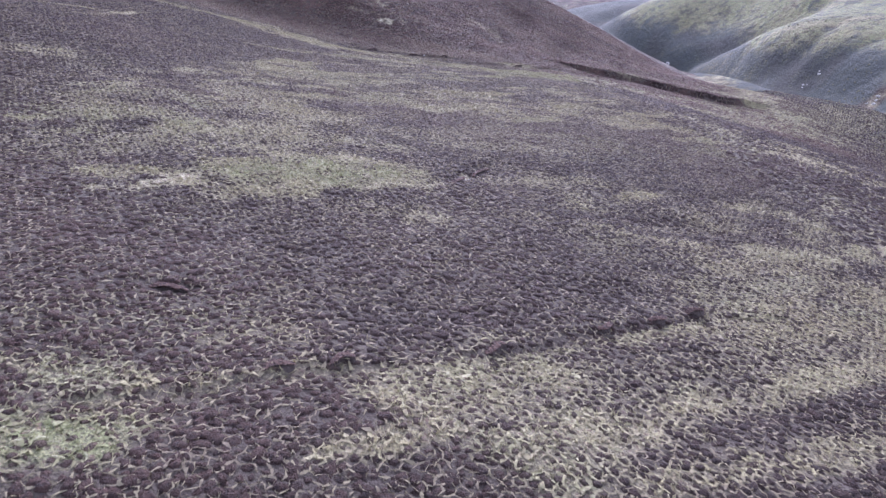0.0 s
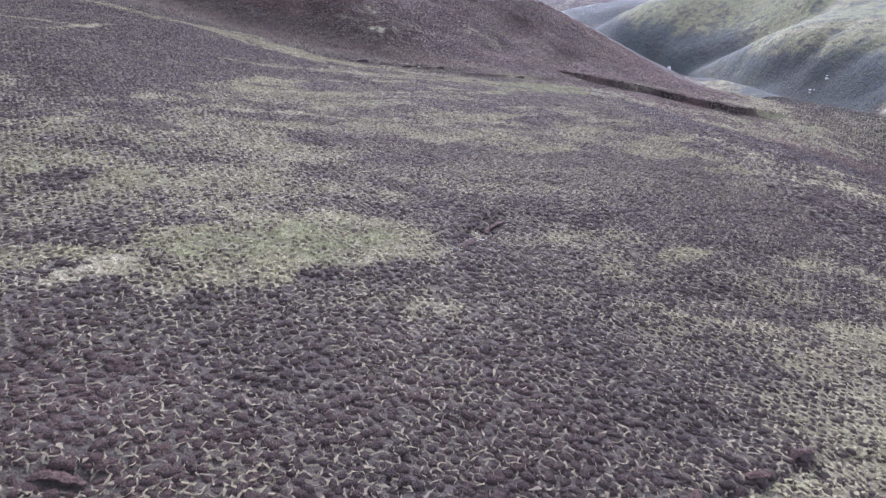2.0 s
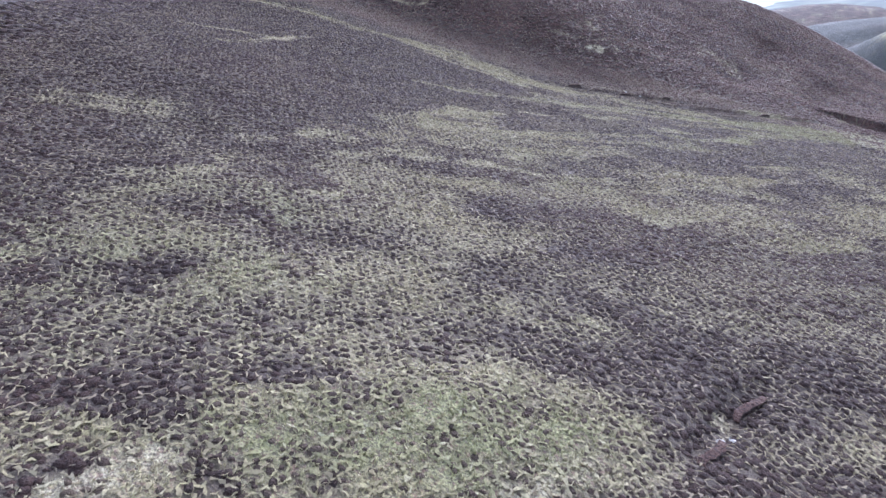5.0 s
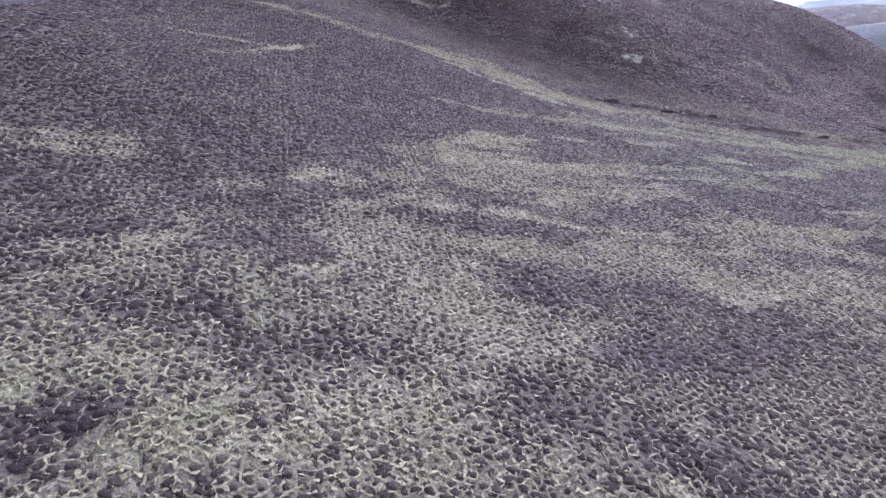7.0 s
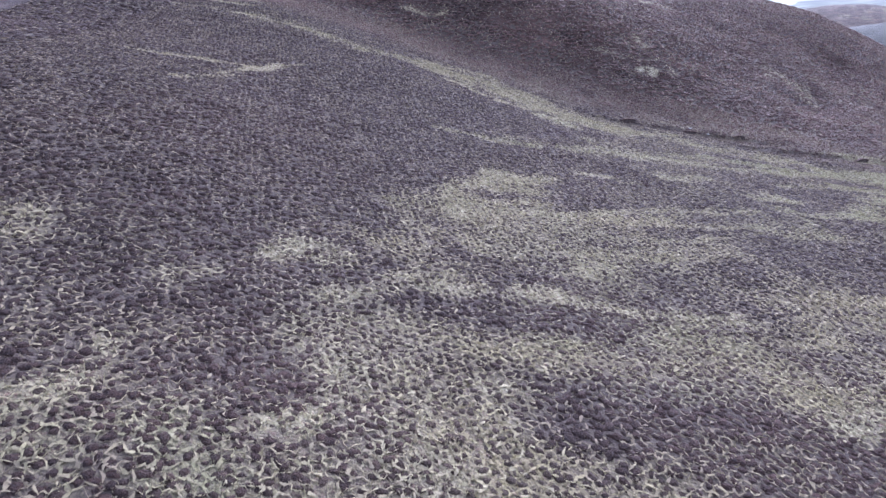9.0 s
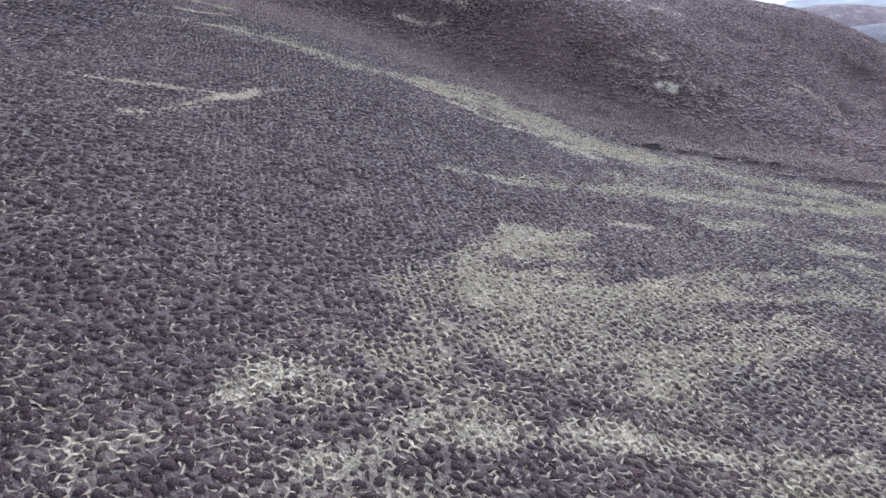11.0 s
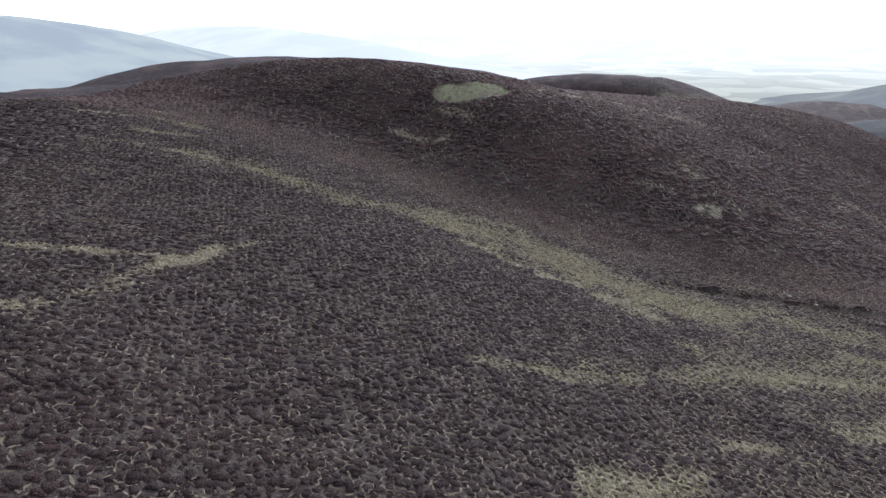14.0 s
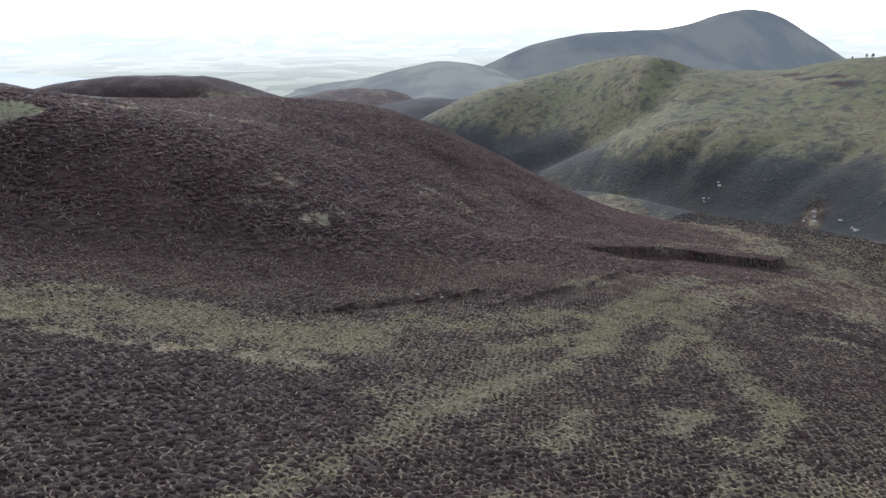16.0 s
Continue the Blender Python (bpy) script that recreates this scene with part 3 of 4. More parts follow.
# farther off and across the valley
grows([(-76, 118), (-66, 126)], 1, 0.7, 0, 0.4)
grows([(-28, 298), (-23, 294), (-17, 287)], 1, 0.55, 0, 0.3)
grows([(8, 321), (19, 318), (21, 309)], 2, 0.6, 0.1, 0.3)
grows([(-10, 300), (-3, 294)], 1.2, 0.5, 0, 0.3)
grows([(179, 488), (172, 444), (160, 400), (152, 368), (148, 336), (136, 322)], 11, 0.95, 0.3, 0.1)
grows([(145, 315), (170, 315), (195, 345)], 17, 0.6, 0.3, 0)
grows([(90, 250), (130, 280), (160, 290)], 10, 0.85, 0.25, 0)
grows([(-146, 248), (-134, 254), (-122, 254)], 1.2, 0.75, 0.05, 0.2)
grows([(-128, 229), (-119, 231)], 1, 0.75, 0.05, 0.15)
grows([(-126, 241), (-114, 247)], 0.9, 0.7, 0.05, 0.2)
grows([(-141, 264), (-132, 262)], 1, 0.7, 0, 0.2)
grows([(236, 394), (244, 398)], 4, 0.7, 0, 0.8)
grows([(215, 505), (222, 560), (225, 603), (230, 645)], 8, 0.42, 0.8, 0)
grows([(-20, 728), (10, 735), (50, 738)], 9, 0.95, 0.05, 0.3)
grows([(-64, 320), (-58, 325), (-52, 336)], 1.6, 0.7, 0, 0.35)
grows([(238, 552), (248, 518), (263, 500), (286, 492), (304, 475), (318, 455), (332, 434)], 2, 0.95, 0.3, 0.35)
grows([(216, 770), (222, 715), (226, 660)], 7, 0.25, 0.8, 0)
grows([(300, 640), (330, 660), (352, 690)], 5, 0.8, 0.2, 0.35)
grows([(388, 640), (380, 590), (372, 540)], 7, 0.75, 0.05, 0.25)
grows([(-70, 335), (-55, 345), (-20, 352)], 2.2, 0.7, 0.1, 0.3)
# dense heather
bare([(-6.6, 97.2), (-2.9, 100.7), (0.6, 103.6)], 1)
bare([(-28.3, 82.6), (-22.6, 86.2)], 0.9)
bare([(-39.8, 73.6), (-35.2, 77.9), (-30.9, 79.7)], 1.2)
bare([(-44.4, 90.3), (-40.2, 92.0)], 1)
bare([(-49.1, 84.7), (-48.2, 87.1)], 1.2)
bare([(5.0, 100.6), (3.0, 93.3), (1.8, 86.7)], 0.5)
bare([(24.3, 81.9), (35.1, 85.1), (47.5, 89.5)], 1.3)
bare([(16.1, 84.0), (29.8, 88.5)], 1.8)
bare([(-8.6, 32.5), (-6.3, 34.6)], 1.3)
bare([(21.5, 40.5), (37.8, 50.1)], 1.1)
bare([(-15.1, 29.6), (-11.3, 30.8)], 1.5)
bare([(-59.7, 105.3), (-56.3, 109.0), (-54.3, 113.7)], 1.1)
bare([(-23.7, 126.3), (-8.2, 135.7)], 1.8)
bare([(-12.5, 119.3), (2.0, 130.2)], 2)
bare([(64.7, 298.3), (91.2, 301.9), (117.7, 304.3)], 1.5)
bare([(6.8, 253.2), (16.6, 256.2)], 0.9)
bare([(29.1, 230.4), (54.3, 232.9)], 1.6)
bare([(-43.6, 249.9), (-23.1, 252.2)], 0.7)
bare([(368, 465), (362, 500)], 3)
bare([(376, 500), (378, 540)], 2.5)
bare([(392, 555), (386, 600)], 3)
bare([(62, 298), (98, 303), (130, 309)], 2.5)
bare([(-12, 255), (-26, 251)], 1)
bare([(-23, 48), (-20, 48.4)], 0.7)
bare([(24, 59), (3, 46)], 0.7)


def near_line(x, y, line, reach):
    """Which places lie in the box round a line."""
    xs, ys = [q[0] for q in line], [q[1] for q in line]
    return np.flatnonzero((x > min(xs) - reach) & (x < max(xs) + reach) & (y > min(ys) - reach) & (y < max(ys) + reach))


def cover(x, y):
    """Shares of grass, green and bleached growth, and how warm and light the heather is, 0 to 1."""
    big, mid = clouds(x / 1.6, y, 30, 4, 41), clouds(x / 1.5, y, 9, 4, 47)
    fade = ramp(np.hypot(x, y - 180), 420, 260)
    rough, crumb = 0.5 + (clouds(x, y, 3.2, 3, 53) - 0.5) * fade, 0.5 + (clouds(x, y, 1.7, 2, 57) - 0.5) * fade
    grass = 0.13 + 0.46 * ramp(0.4 * big + 0.6 * mid, 0.46, 0.70)
    streaky = ramp(y, 82, 100) * ramp(-y, -205, -185) * ramp(x + 0.25 * (y - 100), -42, -20)
    grass = np.maximum(grass, streaky * 0.66 * ramp(0.65 * clouds((x + 0.6 * y) / 4.0, y - 0.6 * x, 4.5, 3, 43) + 0.2 * big + 0.15 * mid, 0.47, 0.66))
    grass = grass * (1 - 0.45 * ramp(x, -26, -18) * ramp(y, 100, 106) * ramp(-y, -140, -134))
    grass = grass * (1 - 0.6 * ramp(y, 40, 48) * ramp(-y, -78, -68) * ramp(-x, -32, -20))
    grass = grass * (1 - 0.65 * ramp(-x - 0.3 * (y - 100), 52, 62) * ramp(y, 95, 110))
    grass = grass * (1 - 0.5 * ramp(-x, 30, 40) * ramp(y, 98, 106) * ramp(-y, -130, -122))
    grass = grass * (1 - 0.5 * ramp(y, 182, 192) * ramp(-y, -262, -250))
    green = 0.06 + 0.25 * ramp(clouds(x, y, 22, 3, 61), 0.5, 0.75)
    pale = 0.25 * ramp(clouds(x, y, 7, 4, 67), 0.6, 0.8)
    calm = ramp(y, 248, 264) * ramp(x, 190, 130)
    grass = grass * (1 - 0.5 * calm)
    strip = ramp(x - 0.33 * (y - 160), -45, -52) * ramp(y, 128, 140) * ramp(-y, -240, -228)
    grass = grass * (1 - 0.8 * strip)
    over = ramp(swell(LANDFORMS["opposite"], x, y) - swell(LANDFORMS["moor"], x, y), -2, 3)
    # less grass low on the opposite slope; its shaded foot is painted this way
    slope_top = ramp(swell(LANDFORMS["opposite"], x, y) - 14 * ramp(y, 600, 480) + 20 * (clouds(x, y, 40, 4, 71) - 0.5), 16, 34)
    grass = grass * (1 - over) + over * (0.22 + 0.66 * slope_top * (0.62 + 0.38 * ramp(mid, 0.35, 0.55)))
    green = green * (1 - over) + over * (0.7 + 0.3 * ramp(clouds(x, y, 60, 3, 73), 0.35, 0.6))
    for line, wide, g, n, p in PATCHES:
        k = near_line(x, y, line, wide * 3 + 1)
        if not k.size:
            continue
        d, _ = off_line(x[k], y[k], line)
        w = ramp(d + (wide + 0.4) * 2.2 * (rough[k] - 0.5) + wide * 2.0 * (mid[k] - 0.5), wide * 2.1 + 0.4, -0.2 * wide) * (0.62 + 0.38 * ramp(crumb[k], 0.35, 0.62))
        grass[k] += (np.maximum(g, grass[k]) - grass[k]) * w
        green[k] += (n - green[k]) * w
        pale[k] += (p - pale[k]) * w
    d, _ = off_line(x, y, [(-83, 300), (-75, 307)])
    w = ramp(d + 1.6 * (rough - 0.5), 4.9, 4.1)
    grass, green, pale = grass + (1 - grass) * w, green + (1 - green) * w, pale * (1 - w)
    for line, wide in DENSE:
        k = near_line(x, y, line, wide * 3 + 1)
        if not k.size:
            continue
        d, _ = off_line(x[k], y[k], line)
        clear = 1 - 0.75 * ramp(d + wide * 1.4 * (rough[k] - 0.5), wide * 1.4, wide * 0.3)
        grass[k], green[k], pale[k] = grass[k] * clear, green[k] * clear, pale[k] * clear
    # the dark hill's heather is also lightened in colour to stand for haze
    warm = np.maximum((0.03 + 0.36 * ramp(clouds(x, y, 34, 4, 81), 0.4, 0.7)) * ramp(-y, -250, -120), calm * (0.75 + 0.5 * ramp(mid, 0.35, 0.65)))
    return grass, green, pale, warm


def mesh_from(name, verts, faces, material, smooth=True, attribute=None):
    me = bpy.data.meshes.new(name)
    k = faces.shape[1]
    me.vertices.add(len(verts)), me.loops.add(faces.size), me.polygons.add(len(faces))
    me.vertices.foreach_set("co", verts.astype(np.float32).ravel())
    me.loops.foreach_set("vertex_index", faces.astype(np.int32).ravel())
    me.polygons.foreach_set("loop_start", np.arange(0, faces.size, k, dtype=np.int32))
    me.polygons.foreach_set("use_smooth", np.full(len(faces), smooth))
    if attribute is not None:
        me.attributes.new("cover", "FLOAT_COLOR", "POINT").data.foreach_set("color", attribute.astype(np.float32).ravel())
    me.update(calc_edges=True)
    me.materials.append(material)
    return me


def sheet(xs, ys):
    x, y = np.meshgrid(xs, ys)
    k = np.arange(x.size).reshape(x.shape)
    faces = np.stack([k[:-1, :-1], k[:-1, 1:], k[1:, 1:], k[1:, :-1]], -1).reshape(-1, 4)
    return x.ravel(), y.ravel(), faces


def spread(low, high, fine, limit):
    """Grid lines: even between low and high, ever wider outside."""
    inner = list(np.arange(low, high, fine))
    out, step = [inner[-1]], fine
    while out[-1] < limit:
        step *= 1.026
        out.append(out[-1] + step)
    back, step = [inner[0]], fine
    while back[-1] > -limit:
        step *= 1.06
        back.append(back[-1] - step)
    return np.array(back[:0:-1] + inner + out[1:])


def beside(x, y):
    """How far a place lies outside the strip that the flight passes over, which leans to the west as it goes north."""
    return np.maximum(np.maximum(-(x + 0.26 * y - 8) - (52 + 0.11 * y), x + 0.26 * y - 8 - (60 + 0.18 * y)), y - 272)


ground_mat = ground_material()
gx, gy, gfaces = sheet(spread(-130, 140, 1.2, 4900), spread(15, 330, 1.2, 4900))
gz = height(gx, gy)
g, n, p, w = cover(gx, gy)
near_zone = ramp(gy, 8, 20) * ramp(-gy, -428, -414) * ramp(gx + 0.62 * gy, -20, -8) * ramp(0.62 * gy - gx, -22, -10) * ramp(gx, -170, -160) * ramp(-gx, -215, -205)
ground = new("ground", mesh_from("ground", np.stack([gx, gy, gz], 1), gfaces, ground_mat, True, np.stack([g, n, p, 1 - near_zone * (1 - 0.75 * ramp(beside(gx, gy), -8, 12))], 1)))
tagged(ground, "rolling heather moorland with straw-coloured grass and a boggy gully", "ground", kind="structure")

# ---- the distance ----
# tint of the haze that the plain's surface emits
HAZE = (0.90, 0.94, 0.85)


def far_sheet(name, forms, half, fine, material, label, sink=3.0):
    cx, cy = np.mean([f[1] for f in forms]), np.mean([f[2] for f in forms])
    x, y, faces = sheet(np.arange(cx - half, cx + half, fine), np.arange(cy - half, min(cy + half, 4800), fine))
    z = swell(forms, x, y)
    z = z + ramp(z, PLAIN + 4, PLAIN + 50) * 16 * (clouds(x, y, 170, 5, 91) - 0.5) - sink
    keep = (z[faces] > PLAIN - sink + 1.0).any(1)
    ob = new(name, mesh_from(name, np.stack([x, y, z], 1), faces[keep], material))
    return tagged(ob, label, "hill", kind="structure")


# each hill glows by its own amount of painted haze
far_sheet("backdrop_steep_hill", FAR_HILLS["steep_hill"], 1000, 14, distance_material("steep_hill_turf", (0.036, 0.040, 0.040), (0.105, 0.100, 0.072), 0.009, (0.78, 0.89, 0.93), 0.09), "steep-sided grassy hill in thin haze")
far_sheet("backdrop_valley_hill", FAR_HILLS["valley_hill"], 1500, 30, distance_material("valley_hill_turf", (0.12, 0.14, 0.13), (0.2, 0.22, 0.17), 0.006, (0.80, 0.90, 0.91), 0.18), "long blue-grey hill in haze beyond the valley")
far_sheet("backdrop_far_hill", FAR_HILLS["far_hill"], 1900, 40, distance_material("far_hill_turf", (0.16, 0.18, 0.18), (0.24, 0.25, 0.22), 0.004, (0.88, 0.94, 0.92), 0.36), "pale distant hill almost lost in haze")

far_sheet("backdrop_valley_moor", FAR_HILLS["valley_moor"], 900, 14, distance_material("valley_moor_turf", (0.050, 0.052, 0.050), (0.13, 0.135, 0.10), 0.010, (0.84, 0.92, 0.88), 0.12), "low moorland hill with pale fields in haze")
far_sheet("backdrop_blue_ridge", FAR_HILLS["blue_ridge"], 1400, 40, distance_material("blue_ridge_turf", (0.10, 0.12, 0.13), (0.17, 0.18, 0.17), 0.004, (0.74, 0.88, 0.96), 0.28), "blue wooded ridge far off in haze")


def plain_height(x, y):
    r = np.hypot(x, y)
    z = PLAIN + 3 + 44 * ramp(r, 1000, 2600) * clouds(x, y, 700, 4, 101) + 150 * ramp(r, 2600, 4700) * clouds(x, y, 900, 4, 107) + 52 * ramp(r, 3400, 4700)
    return z


angles, radii = np.linspace(0, 2 * math.pi, 361), np.array([1150 * 1.016 ** k for k in range(93)])
a, r = np.meshgrid(angles, radii)
px, py = (r * np.sin(a)).ravel(), (r * np.cos(a)).ravel()
k = np.arange(a.size).reshape(a.shape)
ring = np.stack([k[:-1, :-1], k[1:, :-1], k[1:, 1:], k[:-1, 1:]], -1).reshape(-1, 4)[:, ::-1]
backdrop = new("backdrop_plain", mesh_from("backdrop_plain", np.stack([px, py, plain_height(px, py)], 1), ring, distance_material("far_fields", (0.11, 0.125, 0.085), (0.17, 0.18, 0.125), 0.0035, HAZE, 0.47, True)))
tagged(backdrop, "wide hazy plain of pale green fields and hedges", "plain", kind="structure")

# ---- growth ----
rng = np.random.default_rng(7)


def scattered(x0, x1, y0, y1, gap, seed):
    """Places on a loose honeycomb, the gaps between every three of them, and the seams from gap to gap."""
    r = np.random.default_rng(seed)
    x, y = np.meshgrid(np.arange(x0, x1, gap), np.arange(y0, y1, gap * 0.87))
    x = x + (np.arange(x.shape[0]) % 2)[:, None] * gap / 2
    x, y = x + r.uniform(-0.33, 0.33, x.shape) * gap, y + r.uniform(-0.33, 0.33, x.shape) * gap
    between, seams = [], []
    for p in (x, y):
        if p.shape[0] % 2 == 0:
            p = p[:-1]
        even, odd, after = p[0:-2:2], p[1:-1:2], p[2::2]
        one, two = (even[:, :-1] + even[:, 1:] + odd[:, :-1]) / 3, (even[:, 1:] + odd[:, :-1] + odd[:, 1:]) / 3
        three, four = (odd[:, :-1] + odd[:, 1:] + after[:, 1:]) / 3, (odd[:, :-1] + after[:, :-1] + after[:, 1:]) / 3
        between.append(np.concatenate([k.ravel() for k in (one, two, three, four)]))
        pairs = [(one, two), (three, four), (two, three), (four[:-1], one[1:]), (two[:, :-1], one[:, 1:]), (three[:, :-1], four[:, 1:])]
        seams += [np.concatenate([k[0].ravel() for k in pairs]), np.concatenate([k[1].ravel() for k in pairs])]
    return x.ravel(), y.ravel(), *between, (seams[0], seams[2], seams[1], seams[3])


def growth(grass):
    """Share of heather tussocks that stand where grass takes this share."""
    return np.interp(grass, [0, 0.3, 0.6, 0.8, 0.95], [1.0, 0.98, 0.90, 0.58, 0.02])


def heather_stuff(x, y, size, name, label, sides=6):
    m = x.size
    z = height(x, y)
    g, n, p, w = cover(x, y)
    rad = size * rng.uniform(0.34, 0.76, m) * (1.07 - 0.52 * g)
    tall = rad * rng.uniform(0.12, 0.34, m)
    a = rng.uniform(0, 6.28, m)[:, None] + np.arange(sides) * 2 * math.pi / sides + rng.uniform(-0.3, 0.3, (m, sides))
    lobes = 1 + 0.24 * np.cos(2 * (a - rng.uniform(0, 6.28, (m, 1)))) + 0.18 * np.cos(3 * (a - rng.uniform(0, 6.28, (m, 1)))) + rng.uniform(-0.16, 0.16, (m, sides))
    out = np.zeros((m, 2 * sides + 1, 3))
    r0, r1 = rad[:, None] * lobes, rad[:, None] * lobes * rng.uniform(0.5, 0.9, (m, sides))
    out[:, :sides, 0], out[:, :sides, 1] = r0 * np.cos(a), r0 * np.sin(a)
    out[:, :sides, 2] = -0.08
    out[:, sides:-1, 0], out[:, sides:-1, 1] = r1 * np.cos(a + 0.3), r1 * np.sin(a + 0.3)
    out[:, sides:-1, 2] = tall[:, None] * rng.uniform(0.35, 1.15, (m, sides))
    out[:, -1, :2] = rng.uniform(-0.2, 0.2, (m, 2)) * rad[:, None]
    out[:, -1, 2] = tall * rng.uniform(0.6, 1.15, m)
    out += np.stack([x, y, z], 1)[:, None, :]
    i = np.arange(sides)
    j = (i + 1) % sides
    tri = np.concatenate([np.stack([i, j, i + sides], 1), np.stack([j, j + sides, i + sides], 1), np.stack([i + sides, j + sides, np.full(sides, 2 * sides)], 1)])
    faces = (tri[None] + (np.arange(m) * (2 * sides + 1))[:, None, None]).reshape(-1, 3)
    attr = np.repeat(np.stack([g, n, p, w], 1), 2 * sides + 1, 0)
    ob = new(name, mesh_from(name, out.reshape(-1, 3), faces, HEATHER, True, attr))
    return tagged(ob, label, "heather", kind="stuff")


def tuft_stuff(x, y, size, name, label, blades=7):
    m = x.size
    z = height(x, y)
    g, n, p, w = cover(x, y)
    long = size * rng.uniform(0.24, 0.52, m) * (0.75 + 0.35 * g)
    a = rng.uniform(0, 6.28, (m, blades))
    lean = rng.uniform(0.25, 1.0, (m, blades))
    wide = rng.uniform(0.04, 0.12, (m, blades)) * size
    root = rng.uniform(-0.24, 0.24, (m, blades, 2)) * size
    ca, sa = np.cos(a), np.sin(a)
    out = np.zeros((m, blades, 3, 3))
    out[..., 0, 0], out[..., 0, 1] = root[..., 0] - sa * wide, root[..., 1] + ca * wide
    out[..., 1, 0], out[..., 1, 1] = root[..., 0] + sa * wide, root[..., 1] - ca * wide
    out[..., 2, 0], out[..., 2, 1] = root[..., 0] + ca * lean * long[:, None], root[..., 1] + sa * lean * long[:, None]
    out[..., 2, 2] = long[:, None] * rng.uniform(0.35, 0.95, (m, blades))
    out[..., :2, 2] = -0.05
    out += np.stack([x, y, z], 1)[:, None, None, :]
    faces = np.arange(m * blades * 3).reshape(-1, 3)
    attr = np.repeat(np.stack([g, n, p, w], 1), blades * 3, 0)
    ob = new(name, mesh_from(name, out.reshape(-1, 3), faces, TUFT, False, attr))
    return tagged(ob, label, "grass", kind="stuff")


def seam_stuff(ax, ay, bx, by, size, name, label):
    """Low ragged swathes of dry grass that run between the heather cushions like a net."""
    m = ax.size
    g, n, p, w = cover((ax + bx) / 2, (ay + by) / 2)
    dx, dy = bx - ax, by - ay
    run = np.hypot(dx, dy) + 1e-6
    nx, ny = -dy / run, dx / run
    half = size * (0.072 + 0.062 * g) * rng.uniform(0.3, 1.7, m)
    along = np.array([-0.1, 0.5, 1.1])[None] + rng.uniform(-0.32, 0.32, (m, 3))
    sway = rng.uniform(-0.2, 0.2, (m, 3)) * size
    cx, cy = ax[:, None] + dx[:, None] * along + nx[:, None] * sway, ay[:, None] + dy[:, None] * along + ny[:, None] * sway
    full = np.array([0.3, 1.0, 0.3])[None] * rng.uniform(0.6, 1.4, (m, 3))
    foot = height(cx.ravel(), cy.ravel()).reshape(m, 3) + 0.10 * size
    out = np.zeros((m, 3, 2, 3))
    for k, side in enumerate((-1.0, 1.0)):
        off = half[:, None] * full * (side + rng.uniform(-0.4, 0.4, (m, 3)))
        out[:, :, k, 0], out[:, :, k, 1] = cx + nx[:, None] * off, cy + ny[:, None] * off
        out[:, :, k, 2] = foot + size * rng.uniform(-0.06, 0.12, (m, 3)) * np.array([0.5, 1.0, 0.5])
    i = np.array([0, 2])
    quads = np.stack([i, i + 1, i + 3, i + 2], 1)
    faces = (quads[None] + (np.arange(m) * 6)[:, None, None]).reshape(-1, 4)
    attr = np.repeat(np.stack([g, n, p, w], 1), 6, 0)
    return tagged(new(name, mesh_from(name, out.reshape(-1, 3), faces, TUFT, False, attr)), label, "grass", kind="stuff")


def seams_kept(seams, inside, few):
    keep = inside((seams[0] + seams[2]) / 2, (seams[1] + seams[3]) / 2)
    seams = [k[keep] for k in seams]
    x, y = (seams[0] + seams[2]) / 2, (seams[1] + seams[3]) / 2
    grass = cover(x, y)[0]
    keep = rng.random(x.size) < (few * (0.38 + 0.48 * ramp(clouds(x, y, 3.2, 3, 141), 0.38, 0.64)) + 0.36 * grass) * (1 - 0.7 * ramp(grass, 0.78, 0.92))
    return [k[keep] for k in seams]


def in_view(x, y):
    return (beside(x, y) >= 0) & (x > -0.62 * y - 20) & (x < 0.62 * y + 22)


HEATHER, TUFT, STONE = heather_material(), tuft_material(), stone_material()
hx, hy, tx, ty, seams = scattered(-160, 130, 18, 276, 0.80, 1)
close = beside(hx, hy) < 0
hx, hy = hx[close], hy[close]
keep = rng.random(hx.size) < growth(cover(hx, hy)[0])
heather_stuff(hx[keep], hy[keep], 0.82, "heather", "dark purple-brown heather tussocks covering the moor", 5)
seam_stuff(*seams_kept(seams, lambda x, y: beside(x, y) < 0, 1.0), 0.82, "moor_grass", "straw-coloured net of moor grass between the heather cushions")
close = beside(tx, ty) < 0
tx, ty = tx[close], ty[close]
keep = rng.random(tx.size) < 0.10 + 0.75 * ramp(cover(tx, ty)[0], 0.3, 0.8)
tuft_stuff(tx[keep], ty[keep], 0.85, "moor_grass", "straw-coloured tufts of moor grass between the heather", 5)
fx, fy, ux, uy, seams = scattered(-170, 215, 18, 430, 1.4, 3)
far_off = in_view(fx, fy)
fx, fy = fx[far_off], fy[far_off]
keep = rng.random(fx.size) < growth(cover(fx, fy)[0])
heather_stuff(fx[keep], fy[keep], 1.4, "heather", "dark purple-brown heather on the slope across the gully", 4)
seam_stuff(*seams_kept(seams, in_view, 0.7), 1.1, "moor_grass", "pale wisps of grass on the slopes round the gully")


# ---- stones ----
def part(name, bm, material, parent=None, label=""):
    me = bpy.data.meshes.new(name)
    bm.to_mesh(me)
    bm.free()
    me.materials.append(material)
    ob = new(name, me)
    ob.parent = parent
    return tagged(ob, label) if label else ob


